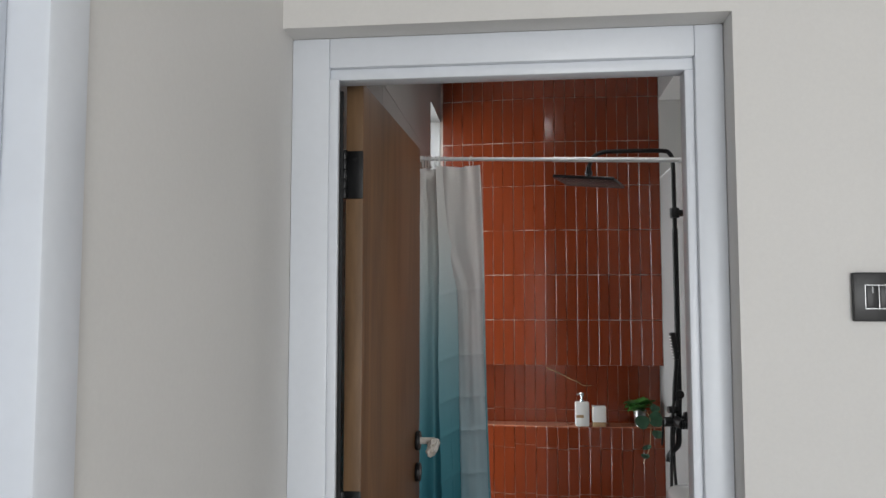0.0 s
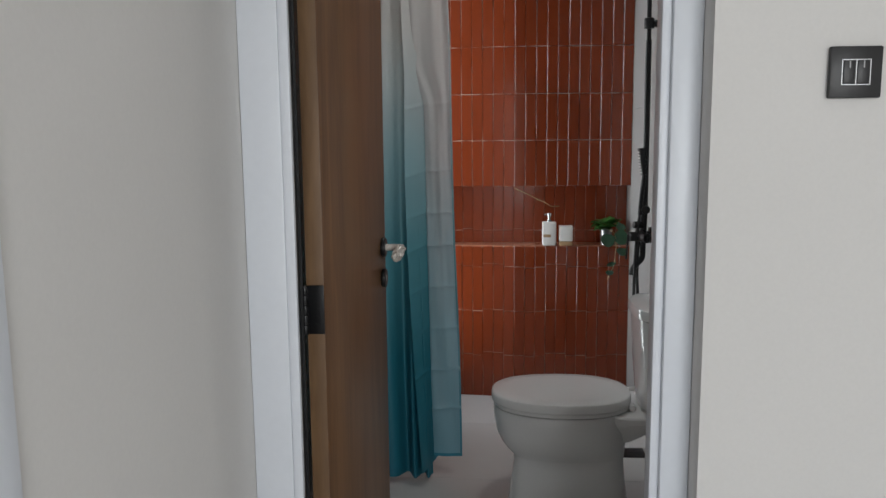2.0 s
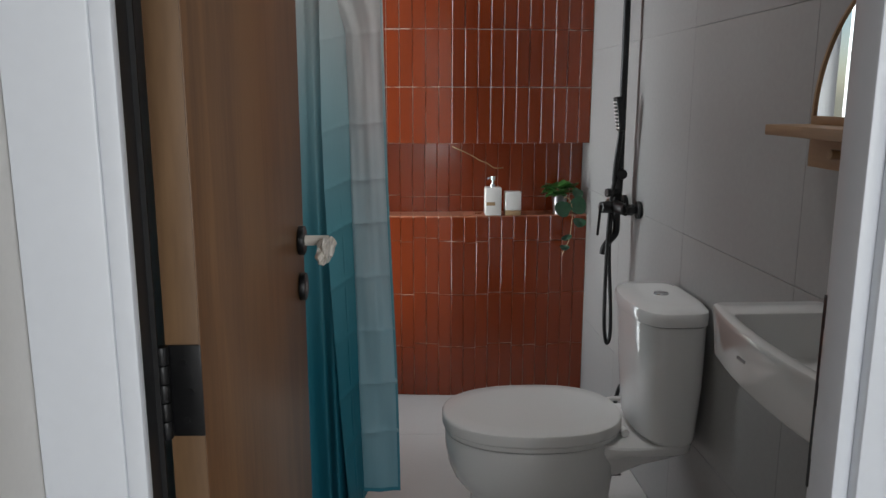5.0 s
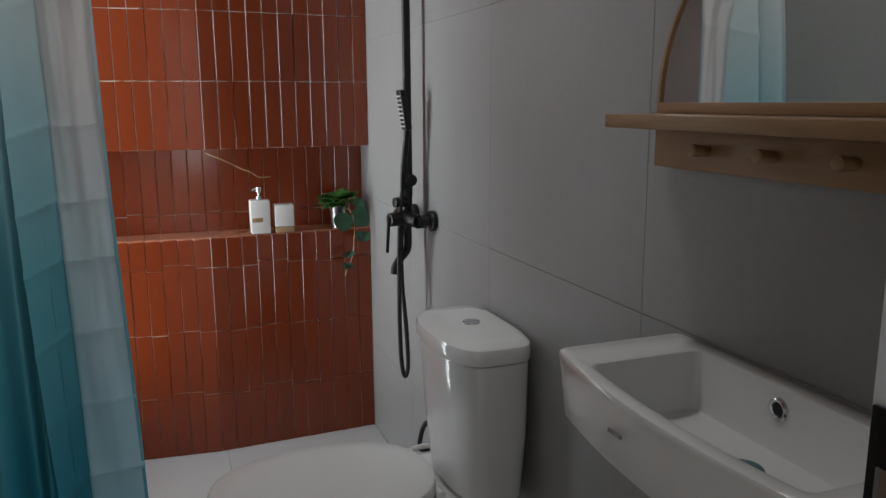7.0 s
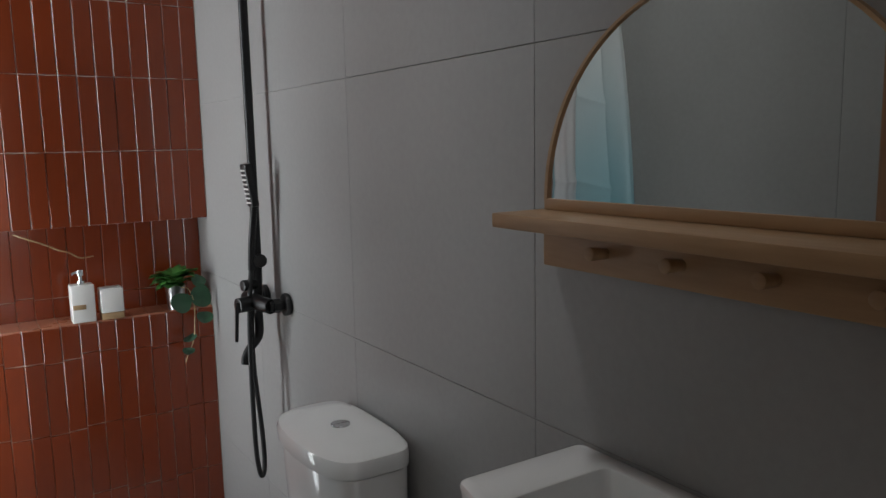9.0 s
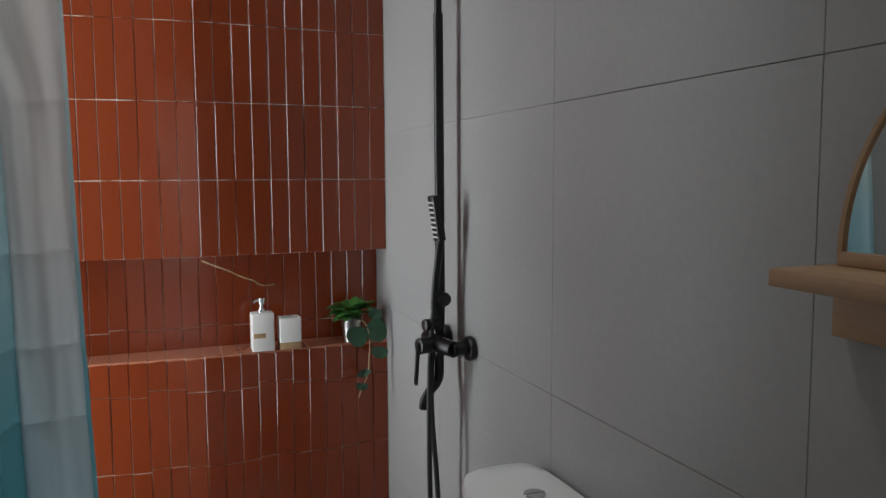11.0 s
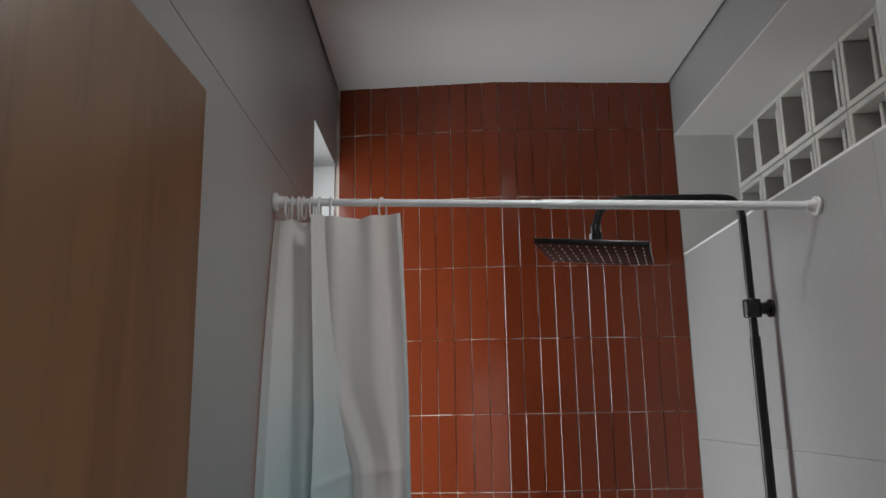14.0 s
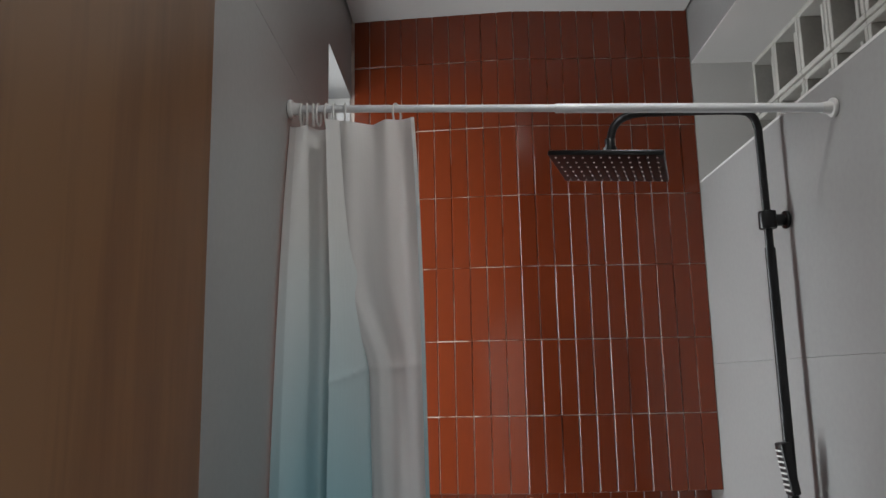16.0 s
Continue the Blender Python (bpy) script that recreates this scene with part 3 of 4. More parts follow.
def make_toilet():
    cy = 2.892
    t = thing("toilet", 0.45, cy, 0.0, "white close-coupled china toilet with its lid closed, against the wall", "toilet")
    rings = [egg(0.43, cy, 0.225, 0.215, 0.108, 0.0, power=2.8), egg(0.43, cy, 0.226, 0.217, 0.112, 0.01, power=2.8), egg(0.43, cy, 0.215, 0.205, 0.104, 0.10, power=2.6),
             egg(0.43, cy, 0.21, 0.198, 0.100, 0.16, power=2.5), egg(0.43, cy, 0.209, 0.198, 0.101, 0.188, power=2.5), egg(0.43, cy, 0.211, 0.203, 0.106, 0.196, power=2.4), egg(0.425, cy, 0.218, 0.222, 0.128, 0.222), egg(0.42, cy, 0.225, 0.235, 0.145, 0.247),
             egg(0.415, cy, 0.235, 0.248, 0.165, 0.29), egg(0.415, cy, 0.24, 0.256, 0.178, 0.335), egg(0.415, cy, 0.24, 0.258, 0.181, 0.375), egg(0.415, cy, 0.235, 0.254, 0.177, 0.382)]
    tpart("bowl", loft(rings), CERAMIC, t)
    rings = [plate_ring(0.59, 0.66, cy, 0.07, 0.262, power=4), plate_ring(0.585, 0.73, cy, 0.10, 0.305, power=4), plate_ring(0.575, 0.80, cy, 0.135, 0.338), plate_ring(0.57, 0.838, cy, 0.155, 0.358), plate_ring(0.57, 0.84, cy, 0.158, 0.378), plate_ring(0.575, 0.838, cy, 0.154, 0.384)]
    tpart("tank_deck", loft(rings), CERAMIC, t)
    tpart("seat", loft([egg(0.42, cy, 0.232, 0.258, 0.178, 0.386), egg(0.42, cy, 0.236, 0.264, 0.184, 0.389), egg(0.42, cy, 0.236, 0.264, 0.184, 0.400), egg(0.42, cy, 0.232, 0.261, 0.180, 0.403)]), SEAT_PLASTIC, t)
    lid = [egg(0.42, cy, 0.237, 0.268, 0.187, 0.405, power=2.35), egg(0.42, cy, 0.239, 0.271, 0.190, 0.408, power=2.35), egg(0.42, cy, 0.239, 0.271, 0.190, 0.431, power=2.35), egg(0.42, cy, 0.237, 0.268, 0.188, 0.4365, power=2.35), egg(0.42, cy, 0.231, 0.262, 0.182, 0.440, power=2.35), egg(0.42, cy, 0.19, 0.215, 0.145, 0.4425), egg(0.42, cy, 0.1, 0.12, 0.08, 0.444), egg(0.42, cy, 0.02, 0.02, 0.02, 0.4445)]
    tpart("lid", loft(lid), SEAT_PLASTIC, t)
    for dy in (-0.075, 0.075):
        tpart("hinge_cover", rod_mesh((0.655, cy + dy - 0.018, 0.398), (0.655, cy + dy + 0.018, 0.398), 0.012, 18, bevel=0.003), SEAT_PLASTIC, t)
    ty = cy - 0.010
    tank = [plate_ring(0.715, 0.838, ty, 0.145, 0.385, 0.012, power=4), plate_ring(0.70, 0.842, ty, 0.156, 0.40, 0.015, power=4), plate_ring(0.69, 0.848, ty, 0.168, 0.55, 0.018, power=4.5), plate_ring(0.682, 0.849, ty, 0.174, 0.7220, 0.02, power=4.5), plate_ring(0.684, 0.848, ty, 0.172, 0.7260, 0.02, power=4.5)]
    tpart("tank", loft(tank), CERAMIC, t)
    lid2 = [plate_ring(0.681, 0.849, ty, 0.175, 0.7285, 0.021, power=4.5), plate_ring(0.675, 0.851, ty, 0.181, 0.7320, 0.022, power=4.5), plate_ring(0.674, 0.851, ty, 0.182, 0.7550, 0.022, power=4.5), plate_ring(0.678, 0.850, ty, 0.178, 0.7660, 0.022, power=4.5), plate_ring(0.69, 0.846, ty, 0.166, 0.7730, 0.02, power=4), plate_ring(0.72, 0.835, ty, 0.12, 0.7760, 0.01, power=3.5), plate_ring(0.76, 0.80, ty, 0.03, 0.7770, 0.0, power=3)]
    lid_ob = tpart("tank_lid", loft(lid2), CERAMIC, t)
    b = rod_mesh((0.762, ty, 0.7740), (0.762, ty, 0.7805), 0.021, 32, bevel=0.0015)
    tpart("flush_button", b, CHROME, t, "chrome dual flush button")
    tpart("button_split", box(0.7415, 0.7825, ty - 0.0008, ty + 0.0008, 0.7804, 0.7808), BLACK_PLASTIC, t)
    tpart("bolt_cap", rod_mesh((0.51, cy - 0.112, 0.035), (0.51, cy - 0.104, 0.035), 0.006, 16), STEEL, t)
    # supply line on the wall side
    hose = thing("supply_hose", 0.82, 3.17, 0.2, "black braided supply hose from the wall to the tank", "hose")
    tpart("hose", tube([(0.853, 3.42, 0.215), (0.825, 3.42, 0.208), (0.805, 3.40, 0.225), (0.798, 3.375, 0.27), (0.803, 3.34, 0.33), (0.81, 3.25, 0.378), (0.80, 3.06, 0.395)], 0.0075, 12), RUBBER, hose)
    tpart("valve", rod_mesh((0.854, 3.42, 0.215), (0.815, 3.42, 0.213), 0.013, 18, bevel=0.002), BLACK_METAL, hose, "black angle valve")
    pipe = thing("plastic_pipe", 0.8, 3.16, 0.36, "short white plastic pipe between wall and toilet", "pipe")
    tpart("pipe", tube([(0.655, 3.075, 0.372), (0.68, 3.10, 0.374), (0.72, 3.115, 0.372), (0.76, 3.10, 0.37), (0.78, 3.05, 0.37)], 0.007, 14), WHITE_PLASTIC, pipe)


make_toilet()


# ---- shower room: wash basin ----
def make_basin():
    y0, y1, xb, xf = 1.715, 2.246, XR - 0.001, 0.636
    b = thing("wash_basin", XR, 1.967, 0.83, "white rectangular wall-hung wash basin with a bowed front", "sink")

    def outline(ins_side, ins_front, ins_back, z, rad, n=10, bow=0.03, far_side=0.0):
        ya, yb = y0 + ins_side, y1 - ins_side - far_side
        f, k = xf + ins_front, xb - ins_back
        def arc(cx, cy, a0, r):
            return [(cx + r * math.cos(a0 + math.pi / 2 * i / (n - 1)), cy + r * math.sin(a0 + math.pi / 2 * i / (n - 1))) for i in range(n)]
        rb = min(rad, 0.018)
        pts = arc(k - rb, yb - rb, 0, rb) + arc(f + rad, yb - rad, math.pi / 2, rad)
        pts += [(f, yb - rad - (yb - ya - 2 * rad) * i / 17) for i in range(1, 17)]
        pts += arc(f + rad, ya + rad, math.pi, rad) + arc(k - rb, ya + rb, 1.5 * math.pi, rb)
        ym, hy = (y0 + y1) / 2, (y1 - y0) / 2
        out = []
        for x, y in pts:
            share = (k - x) / (k - f)
            out.append((x - bow * share * max(0, 1 - ((y - ym) / hy) ** 2), y, z))
        return out

    top = 0.926
    rings = [outline(0.030, 0.045, 0, top - 0.112, 0.03), outline(0.012, 0.016, 0, top - 0.107, 0.025), outline(0.006, 0.008, 0, top - 0.097, 0.02), outline(0.001, 0.001, 0, top - 0.012, 0.013), outline(0.0, 0.0, 0, top - 0.006, 0.012), outline(0.0015, 0.0015, 0.001, top - 0.002, 0.012), outline(0.005, 0.005, 0.004, top, 0.012),
             outline(0.062, 0.020, 0.026, top, 0.012, far_side=0.018), outline(0.0645, 0.0225, 0.0285, top - 0.0015, 0.012, far_side=0.018), outline(0.066, 0.024, 0.030, top - 0.006, 0.012, far_side=0.018), outline(0.070, 0.030, 0.034, top - 0.070, 0.016, far_side=0.018), outline(0.078, 0.040, 0.042, top - 0.084, 0.022, far_side=0.018), outline(0.10, 0.062, 0.062, top - 0.091, 0.025, far_side=0.018), outline(0.19, 0.085, 0.085, top - 0.095, 0.012, far_side=0.01)]
    tpart("basin", loft(rings), CERAMIC, b)
    ring = tube([(XR - 0.0335, 2.000 + 0.0125 * math.cos(a), top - 0.030 + 0.0125 * math.sin(a)) for a in (2 * math.pi * i / 24 for i in range(25))], 0.0035, 8, 0)
    tpart("overflow_ring", ring, CHROME, b, "chrome overflow ring")
    # flat black disc, painting the shade inside the overflow
    tpart("overflow_hole", rod_mesh((XR - 0.0305, 2.000, top - 0.030), (XR - 0.0335, 2.000, top - 0.030), 0.0105, 20), BLACK_PLASTIC, b)
    tpart("waste_ring", rod_mesh((0.735, 1.96, top - 0.0955), (0.735, 1.96, top - 0.0925), 0.032, 32, bevel=0.001), CHROME, b, "chrome waste ring")
    tpart("plug", rod_mesh((0.735, 1.96, top - 0.0935), (0.735, 1.96, top - 0.074), 0.024, 28, bevel=0.004), TEAL_PLASTIC, b, "teal plastic plug")
    # no real hole: a black disc gives the darkness inside it
    tpart("tap_hole", rod_mesh((XR - 0.07, 1.726, top - 0.0005), (XR - 0.07, 1.726, top + 0.0006), 0.0165, 28), BLACK_PLASTIC, b, "empty dark tap hole")
    for k in range(5):
        tpart("mark_bar", box(0.6055, 0.6085, 2.055 - 0.006 * k, 2.0585 - 0.006 * k, top - 0.049, top - 0.044), GREY_PRINT, b)
    p = thing("waste_pipe", 0.735, 1.96, 0.55, "chrome waste pipe and trap under the basin", "pipe")
    tpart("tail_pipe", rod_mesh((0.735, 1.96, 0.60), (0.735, 1.96, top - 0.113), 0.016, 20), CHROME, p)
    tpart("trap", rod_mesh((0.735, 1.96, 0.53), (0.735, 1.96, 0.62), 0.032, 28, bevel=0.006), CHROME, p)
    tpart("wall_pipe", rod_mesh((0.735, 1.96, 0.58), (XR, 1.96, 0.58), 0.015, 20), CHROME, p)


make_basin()


# ---- shower room: arched mirror over a peg shelf ----
def make_mirror():
    yc, z0, r, xw = 2.028, 1.279, 0.268, XR
    shelf = thing("peg_shelf", xw, yc, 1.184, "light oak shelf with four pegs below, fixed to the wall", "shelf")
    tpart("board", box(0.745, xw - 0.0005, yc - 0.29, yc + 0.283, 1.2455, 1.2655, 0.002), SHELF_WOOD, shelf)
    tpart("back_rail", box(xw - 0.022, xw - 0.0005, yc - 0.283, yc + 0.276, 1.184, 1.245, 0.002), SHELF_WOOD, shelf)
    for y in (2.178, 2.052, 1.928, 1.806):
        tpart("peg", rod_mesh((xw - 0.021, y, 1.214), (xw - 0.052, y, 1.216), 0.0075, 18, 0.0095, bevel=0.002), SHELF_WOOD, shelf)
    mir = thing("arched_mirror", xw, yc, 1.266, "half-round mirror in a thin oak frame above the shelf", "mirror")
    n = 48
    arc = [(yc + r * math.cos(math.pi * i / n), z0 + r * math.sin(math.pi * i / n)) for i in range(n + 1)]
    inner = [(yc + (r - 0.0065) * math.cos(math.pi * i / n), z0 + 0.003 + (r - 0.0065) * math.sin(math.pi * i / n)) for i in range(n + 1)]
    bm = bmesh.new()
    loops = [[bm.verts.new((x, *p)) for p in line] for x, line in ((xw - 0.001, arc), (xw - 0.014, arc), (xw - 0.014, inner), (xw - 0.008, inner))]
    for a, b in zip(loops, loops[1:]):
        for i in range(n):
            bm.faces.new((a[i], a[i + 1], b[i + 1], b[i]))
    tpart("frame", bm, SHELF_WOOD, mir)
    tpart("bottom_rail", box(xw - 0.014, xw - 0.001, yc - r, yc + r, 1.266, z0 + 0.003, 0.001), SHELF_WOOD, mir)
    glass = bmesh.new()
    glass.faces.new([glass.verts.new((xw - 0.010, *p)) for p in inner])
    tpart("glass", glass, MIRROR, mir, "silvered mirror glass", smooth=False)
    mir.matrix_basis = pose(xw - 0.006, yc, 1.266, 0, 0, 1.6)


make_mirror()


# ---- shower room: shower set ----
def make_shower():
    s = thing("shower_set", 0.84, 3.49, 0.93, "matt black wall shower with square rain head and mixer", "shower")
    px, py = 0.806, 3.49
    tpart("riser", rod_mesh((px + 0.002, py, 1.06), (px, py, 1.77), 0.0125, 24), BLACK_METAL, s)
    tpart("upper_riser", tube([(px, py, 1.76), (px - 0.002, py, 2.03), (px - 0.004, py, 2.075), (px - 0.016, py, 2.103), (px - 0.045, py, 2.115), (px - 0.15, py, 2.117), (0.56, py, 2.117), (0.505, py, 2.115), (0.472, py, 2.104), (0.450, py, 2.082), (0.440, py, 2.05)], 0.0098, 16), BLACK_METAL, s)
    tpart("ball_joint", rod_mesh((0.438, py, 2.000), (0.438, py, 2.052), 0.012, 20, bevel=0.003), BLACK_METAL, s)
    tpart("joint_nut", rod_mesh((0.438, py, 2.014), (0.438, py, 2.030), 0.0165, 8), BLACK_METAL, s)
    swing = pose(0.438, py, 1.994, 0, 6.2, -17) @ Matrix.Translation((-0.438, -py, -2.0))
    plate = box(0.302, 0.570, 3.380, 3.640, 1.986, 2.000, 0.004)
    bmesh.ops.transform(plate, matrix=swing, verts=plate.verts)
    head = tpart("rain_head", plate, BLACK_METAL, s)
    bm = bmesh.new()
    for i in range(12):
        for j in range(6):
            x, y = 0.3185 + 0.0214 * i, 3.400 + 0.0440 * j
            bmesh.ops.create_cone(bm, cap_ends=True, segments=8, radius1=0.0019, radius2=0.0024, depth=0.002, matrix=Matrix.Translation((x, y, 1.9852)))
    bmesh.ops.transform(bm, matrix=swing, verts=bm.verts)
    noz = subpart("nozzles", bm, WHITE_PLASTIC, head, "pale rubber nozzles")
    noz["kind"] = "stuff"
    z = 1.838
    tpart("wall_bracket", rod_mesh((px - 0.018, py, z), (XR - 0.008, py, z), 0.0145, 22, bevel=0.002), BLACK_METAL, s)
    tpart("bracket_collar", rod_mesh((px, py, z - 0.022), (px, py, z + 0.022), 0.021, 26, bevel=0.003), BLACK_METAL, s)
    tpart("bracket_flange", rod_mesh((XR - 0.010, py, z), (XR - 0.0005, py, z), 0.022, 26, bevel=0.002), BLACK_METAL, s)
    # mixer body along the wall, two flanges
    zb = 0.94
    for y in (3.388, 3.555):
        tpart("flange", rod_mesh((XR - 0.016, y, zb), (XR - 0.0005, y, zb), 0.031, 32, bevel=0.005), BLACK_METAL, s)
        tpart("inlet", rod_mesh((XR - 0.055, y, zb), (XR - 0.016, y, zb), 0.0135, 22), BLACK_METAL, s)
        tpart("nut", rod_mesh((XR - 0.045, y, zb), (XR - 0.026, y, zb), 0.019, 6), BLACK_METAL, s)
    tpart("mixer_body", tube([(XR - 0.05, 3.388, zb), (XR - 0.062, 3.43, zb + 0.002), (XR - 0.064, 3.485, zb + 0.003), (XR - 0.062, 3.54, zb + 0.002), (XR - 0.05, 3.56, zb)], 0.0205, 20), BLACK_METAL, s)
    tpart("cartridge", rod_mesh((0.80, 3.47, zb), (0.735, 3.455, zb), 0.0205, 28, bevel=0.003), BLACK_METAL, s)
    lev = box(-0.004, 0.005, -0.009, 0.009, -0.098, 0.010, 0.003)
    bmesh.ops.transform(lev, matrix=pose(0.733, 3.453, zb, 0, 4, -10), verts=lev.verts)
    tpart("lever", lev, BLACK_METAL, s)
    tpart("diverter_body", rod_mesh((0.802, py, 0.945), (0.806, py, 1.065), 0.0155, 24), BLACK_METAL, s)
    tpart("diverter_knob", rod_mesh((0.80, py - 0.004, 0.988), (0.758, py - 0.012, 0.988), 0.0155, 22, bevel=0.003), BLACK_METAL, s)
    tpart("spout", tube([(0.803, py, 0.935), (0.804, py, 0.88), (0.803, py, 0.85), (0.796, py, 0.832), (0.775, py - 0.005, 0.812), (0.760, py - 0.008, 0.79), (0.756, py - 0.009, 0.768)], 0.0125, 18), BLACK_METAL, s)
    tpart("holder_knob", rod_mesh((0.815, py + 0.012, 1.052), (0.806, py - 0.034, 1.055), 0.0185, 24, bevel=0.004), BLACK_METAL, s)
    # hand shower leaning in its holder
    tpart("handset_grip", tube([(0.785, 3.475, 1.03), (0.788, 3.47, 1.10), (0.793, 3.46, 1.17), (0.796, 3.456, 1.21)], 0.0095, 16), BLACK_METAL, s)
    hs = box(-0.011, 0.011, -0.016, 0.016, -0.058, 0.058, 0.004)
    bmesh.ops.transform(hs, matrix=pose(0.786, 3.455, 1.262, 0, -9, 8), verts=hs.verts)
    hand = tpart("handset", hs, BLACK_METAL, s)
    rows = bmesh.new()
    for k in range(8):
        one = box(-0.0125, -0.0105, -0.012, 0.012, -0.048 + 0.0125 * k, -0.044 + 0.0125 * k)
        bmesh.ops.transform(one, matrix=pose(0.786, 3.455, 1.262, 0, -9, 8), verts=one.verts)
        me = bpy.data.meshes.new("t")
        one.to_mesh(me)
        rows.from_mesh(me)
        bpy.data.meshes.remove(me)
        one.free()
    nz = subpart("nozzle_rows", rows, WHITE_PLASTIC, hand, "pale nozzle rows")
    tpart("hose", tube([(0.785, 3.475, 1.035), (0.776, 3.47, 0.97), (0.768, 3.465, 0.86), (0.764, 3.46, 0.70), (0.766, 3.46, 0.53), (0.775, 3.465, 0.455), (0.787, 3.475, 0.44), (0.797, 3.485, 0.475), (0.795, 3.49, 0.58), (0.782, 3.488, 0.75), (0.783, 3.49, 0.88), (0.792, 3.50, 0.935)], 0.0068, 12), RUBBER, s)


make_shower()


# ---- shower room: niche things ----
def make_niche():
    b = thing("soap_dispenser", 0.439, 4.125, 0.828, "white square soap bottle with chrome pump on the ledge", "soap dispenser")
    tpart("bottle", box(0.404, 0.474, 4.096, 4.152, 0.8285, 0.950, 0.004, 3), BOTTLE_WHITE, b)
    tpart("band", box(0.408, 0.446, 4.0945, 4.0962, 0.872, 0.887, 0.0005), BAMBOO, b, "small bamboo label")
    tpart("collar", rod_mesh((0.439, 4.124, 0.9495), (0.439, 4.124, 0.962), 0.0125, 22), CHROME, b)
    tpart("pump_stem", rod_mesh((0.439, 4.124, 0.961), (0.439, 4.124, 0.985), 0.006, 16), CHROME, b)
    tpart("pump_head", rod_mesh((0.439, 4.124, 0.978), (0.439, 4.124, 0.997), 0.0115, 22, bevel=0.002), CHROME, b)
    tpart("spout", tube([(0.436, 4.122, 0.990), (0.42, 4.115, 0.990), (0.412, 4.111, 0.984)], 0.004, 10), CHROME, b)
    c = thing("tumbler", 0.525, 4.13, 0.828, "white square tumbler with a bamboo foot on the ledge", "tumbler")
    tpart("foot", box(0.491, 0.559, 4.098, 4.155, 0.8285, 0.850, 0.002), BAMBOO, c, "bamboo foot band")
    cup = box(0.490, 0.560, 4.097, 4.156, 0.8502, 0.930, 0.004, 3)
    top = [f for f in cup.faces if f.normal.z > 0.9 and f.calc_area() > 0.001]
    bmesh.ops.inset_region(cup, faces=top, thickness=0.004)
    for f in top:
        for v in f.verts:
            v.co.z -= 0.06
    tpart("cup", cup, BOTTLE_WHITE, c)
    t = thing("twine", 0.38, 4.15, 1.08, "loose end of beige twine hanging in the niche", "string")
    tpart("cord", tube([(KINK + 0.003, YK + 0.012, 1.126), (0.29, 4.10, 1.112), (0.34, 4.13, 1.088), (0.385, 4.16, 1.062), (0.42, 4.185, 1.047), (0.455, 4.215, 1.024), (0.50, 4.242, 1.022)], 0.0024, 8), TWINE, t)
    # potted plant with a trailing stem
    p = thing("potted_plant", 0.735, 4.135, 0.828, "small trailing plant in a metal pot on the ledge", "plant")
    rings = [[(0.733 + r * math.cos(a), 4.135 + r * math.sin(a), z) for a in (2 * math.pi * i / 28 for i in range(28))] for r, z in ((0.024, 0.8285), (0.026, 0.830), (0.033, 0.908), (0.0345, 0.912), (0.032, 0.912), (0.030, 0.900))]
    tpart("pot", loft(rings), STEEL, p, "brushed metal pot")
    rnd = random.Random(5)

    def leaf(base, way, length, width, curl):
        bm = bmesh.new()
        way = Vector(way).normalized()
        side = way.cross(Vector((0, 0, 1)))
        side = side.normalized() if side.length > 0.05 else Vector((1, 0, 0))
        up = side.cross(way)
        rows = []
        for k in range(8):
            f = k / 7
            w = width * math.sin(math.pi * min(0.98, f ** 0.8 * 0.98 + 0.02)) ** 0.7 if k < 7 else 0.001
            mid = Vector(base) + way * length * f - up * curl * f * f
            rows.append([bm.verts.new(mid + side * w * q + up * (0.16 * width * abs(q) + 0.0008 * e)) for e in (0, 1) for q in (-1, -0.5, 0, 0.5, 1)])
        for a, c in zip(rows, rows[1:]):
            for i in range(4):
                bm.faces.new((a[i], a[i + 1], c[i + 1], c[i]))
                bm.faces.new((a[i + 6], a[i + 5], c[i + 5], c[i + 6]))
        return bm

    for k in range(40):
        a = k * 2.4
        lift = 0.1 + 1.9 * rnd.random()
        base = (0.733 + 0.02 * math.cos(a), 4.13 + 0.02 * math.sin(a), 0.910 + 0.035 * rnd.random())
        tpart("leaf", leaf(base, (math.cos(a) - 0.2, math.sin(a) - 0.35, lift * 0.55), 0.044 + 0.026 * rnd.random(), 0.016 + 0.008 * rnd.random(), 0.018), LEAF, p)
    stem = [(0.745, 4.11, 0.905), (0.765, 4.075, 0.90), (0.775, 4.058, 0.85), (0.772, 4.055, 0.79), (0.765, 4.055, 0.73), (0.742, 4.058, 0.675), (0.735, 4.058, 0.655)]
    tpart("stem", tube(stem, 0.0016, 6), TWINE, p)
    def round_leaf(x, y, z, rx, rz, turn, lean):
        """A broad rounded leaf facing the room, cupped along its middle vein."""
        bm = bmesh.new()
        faces = []
        for e in (0.0, 0.0012):
            mid = bm.verts.new((0, e, 0))
            loops = []
            for f in (0.5, 1.0):
                ring = []
                for i in range(20):
                    a = 2 * math.pi * i / 20
                    r = f * (1 - 0.10 * max(0.0, math.sin(a)) ** 8 + 0.05 * math.cos(3 * a + x * 90))
                    px, pz = rx * r * math.cos(a), rz * r * math.sin(a)
                    ring.append(bm.verts.new((px, e - 0.25 * abs(px) * f + 0.006 * f * math.sin(2 * a + z * 60), pz)))
                loops.append(ring)
            for i in range(20):
                q = (i + 1) % 20
                faces += [(mid, loops[0][i], loops[0][q]), (loops[0][i], loops[1][i], loops[1][q], loops[0][q])]
        for f in faces:
            bm.faces.new(f)
        bmesh.ops.transform(bm, matrix=pose(x, y, z, lean, turn, 0), verts=bm.verts)
        return bm

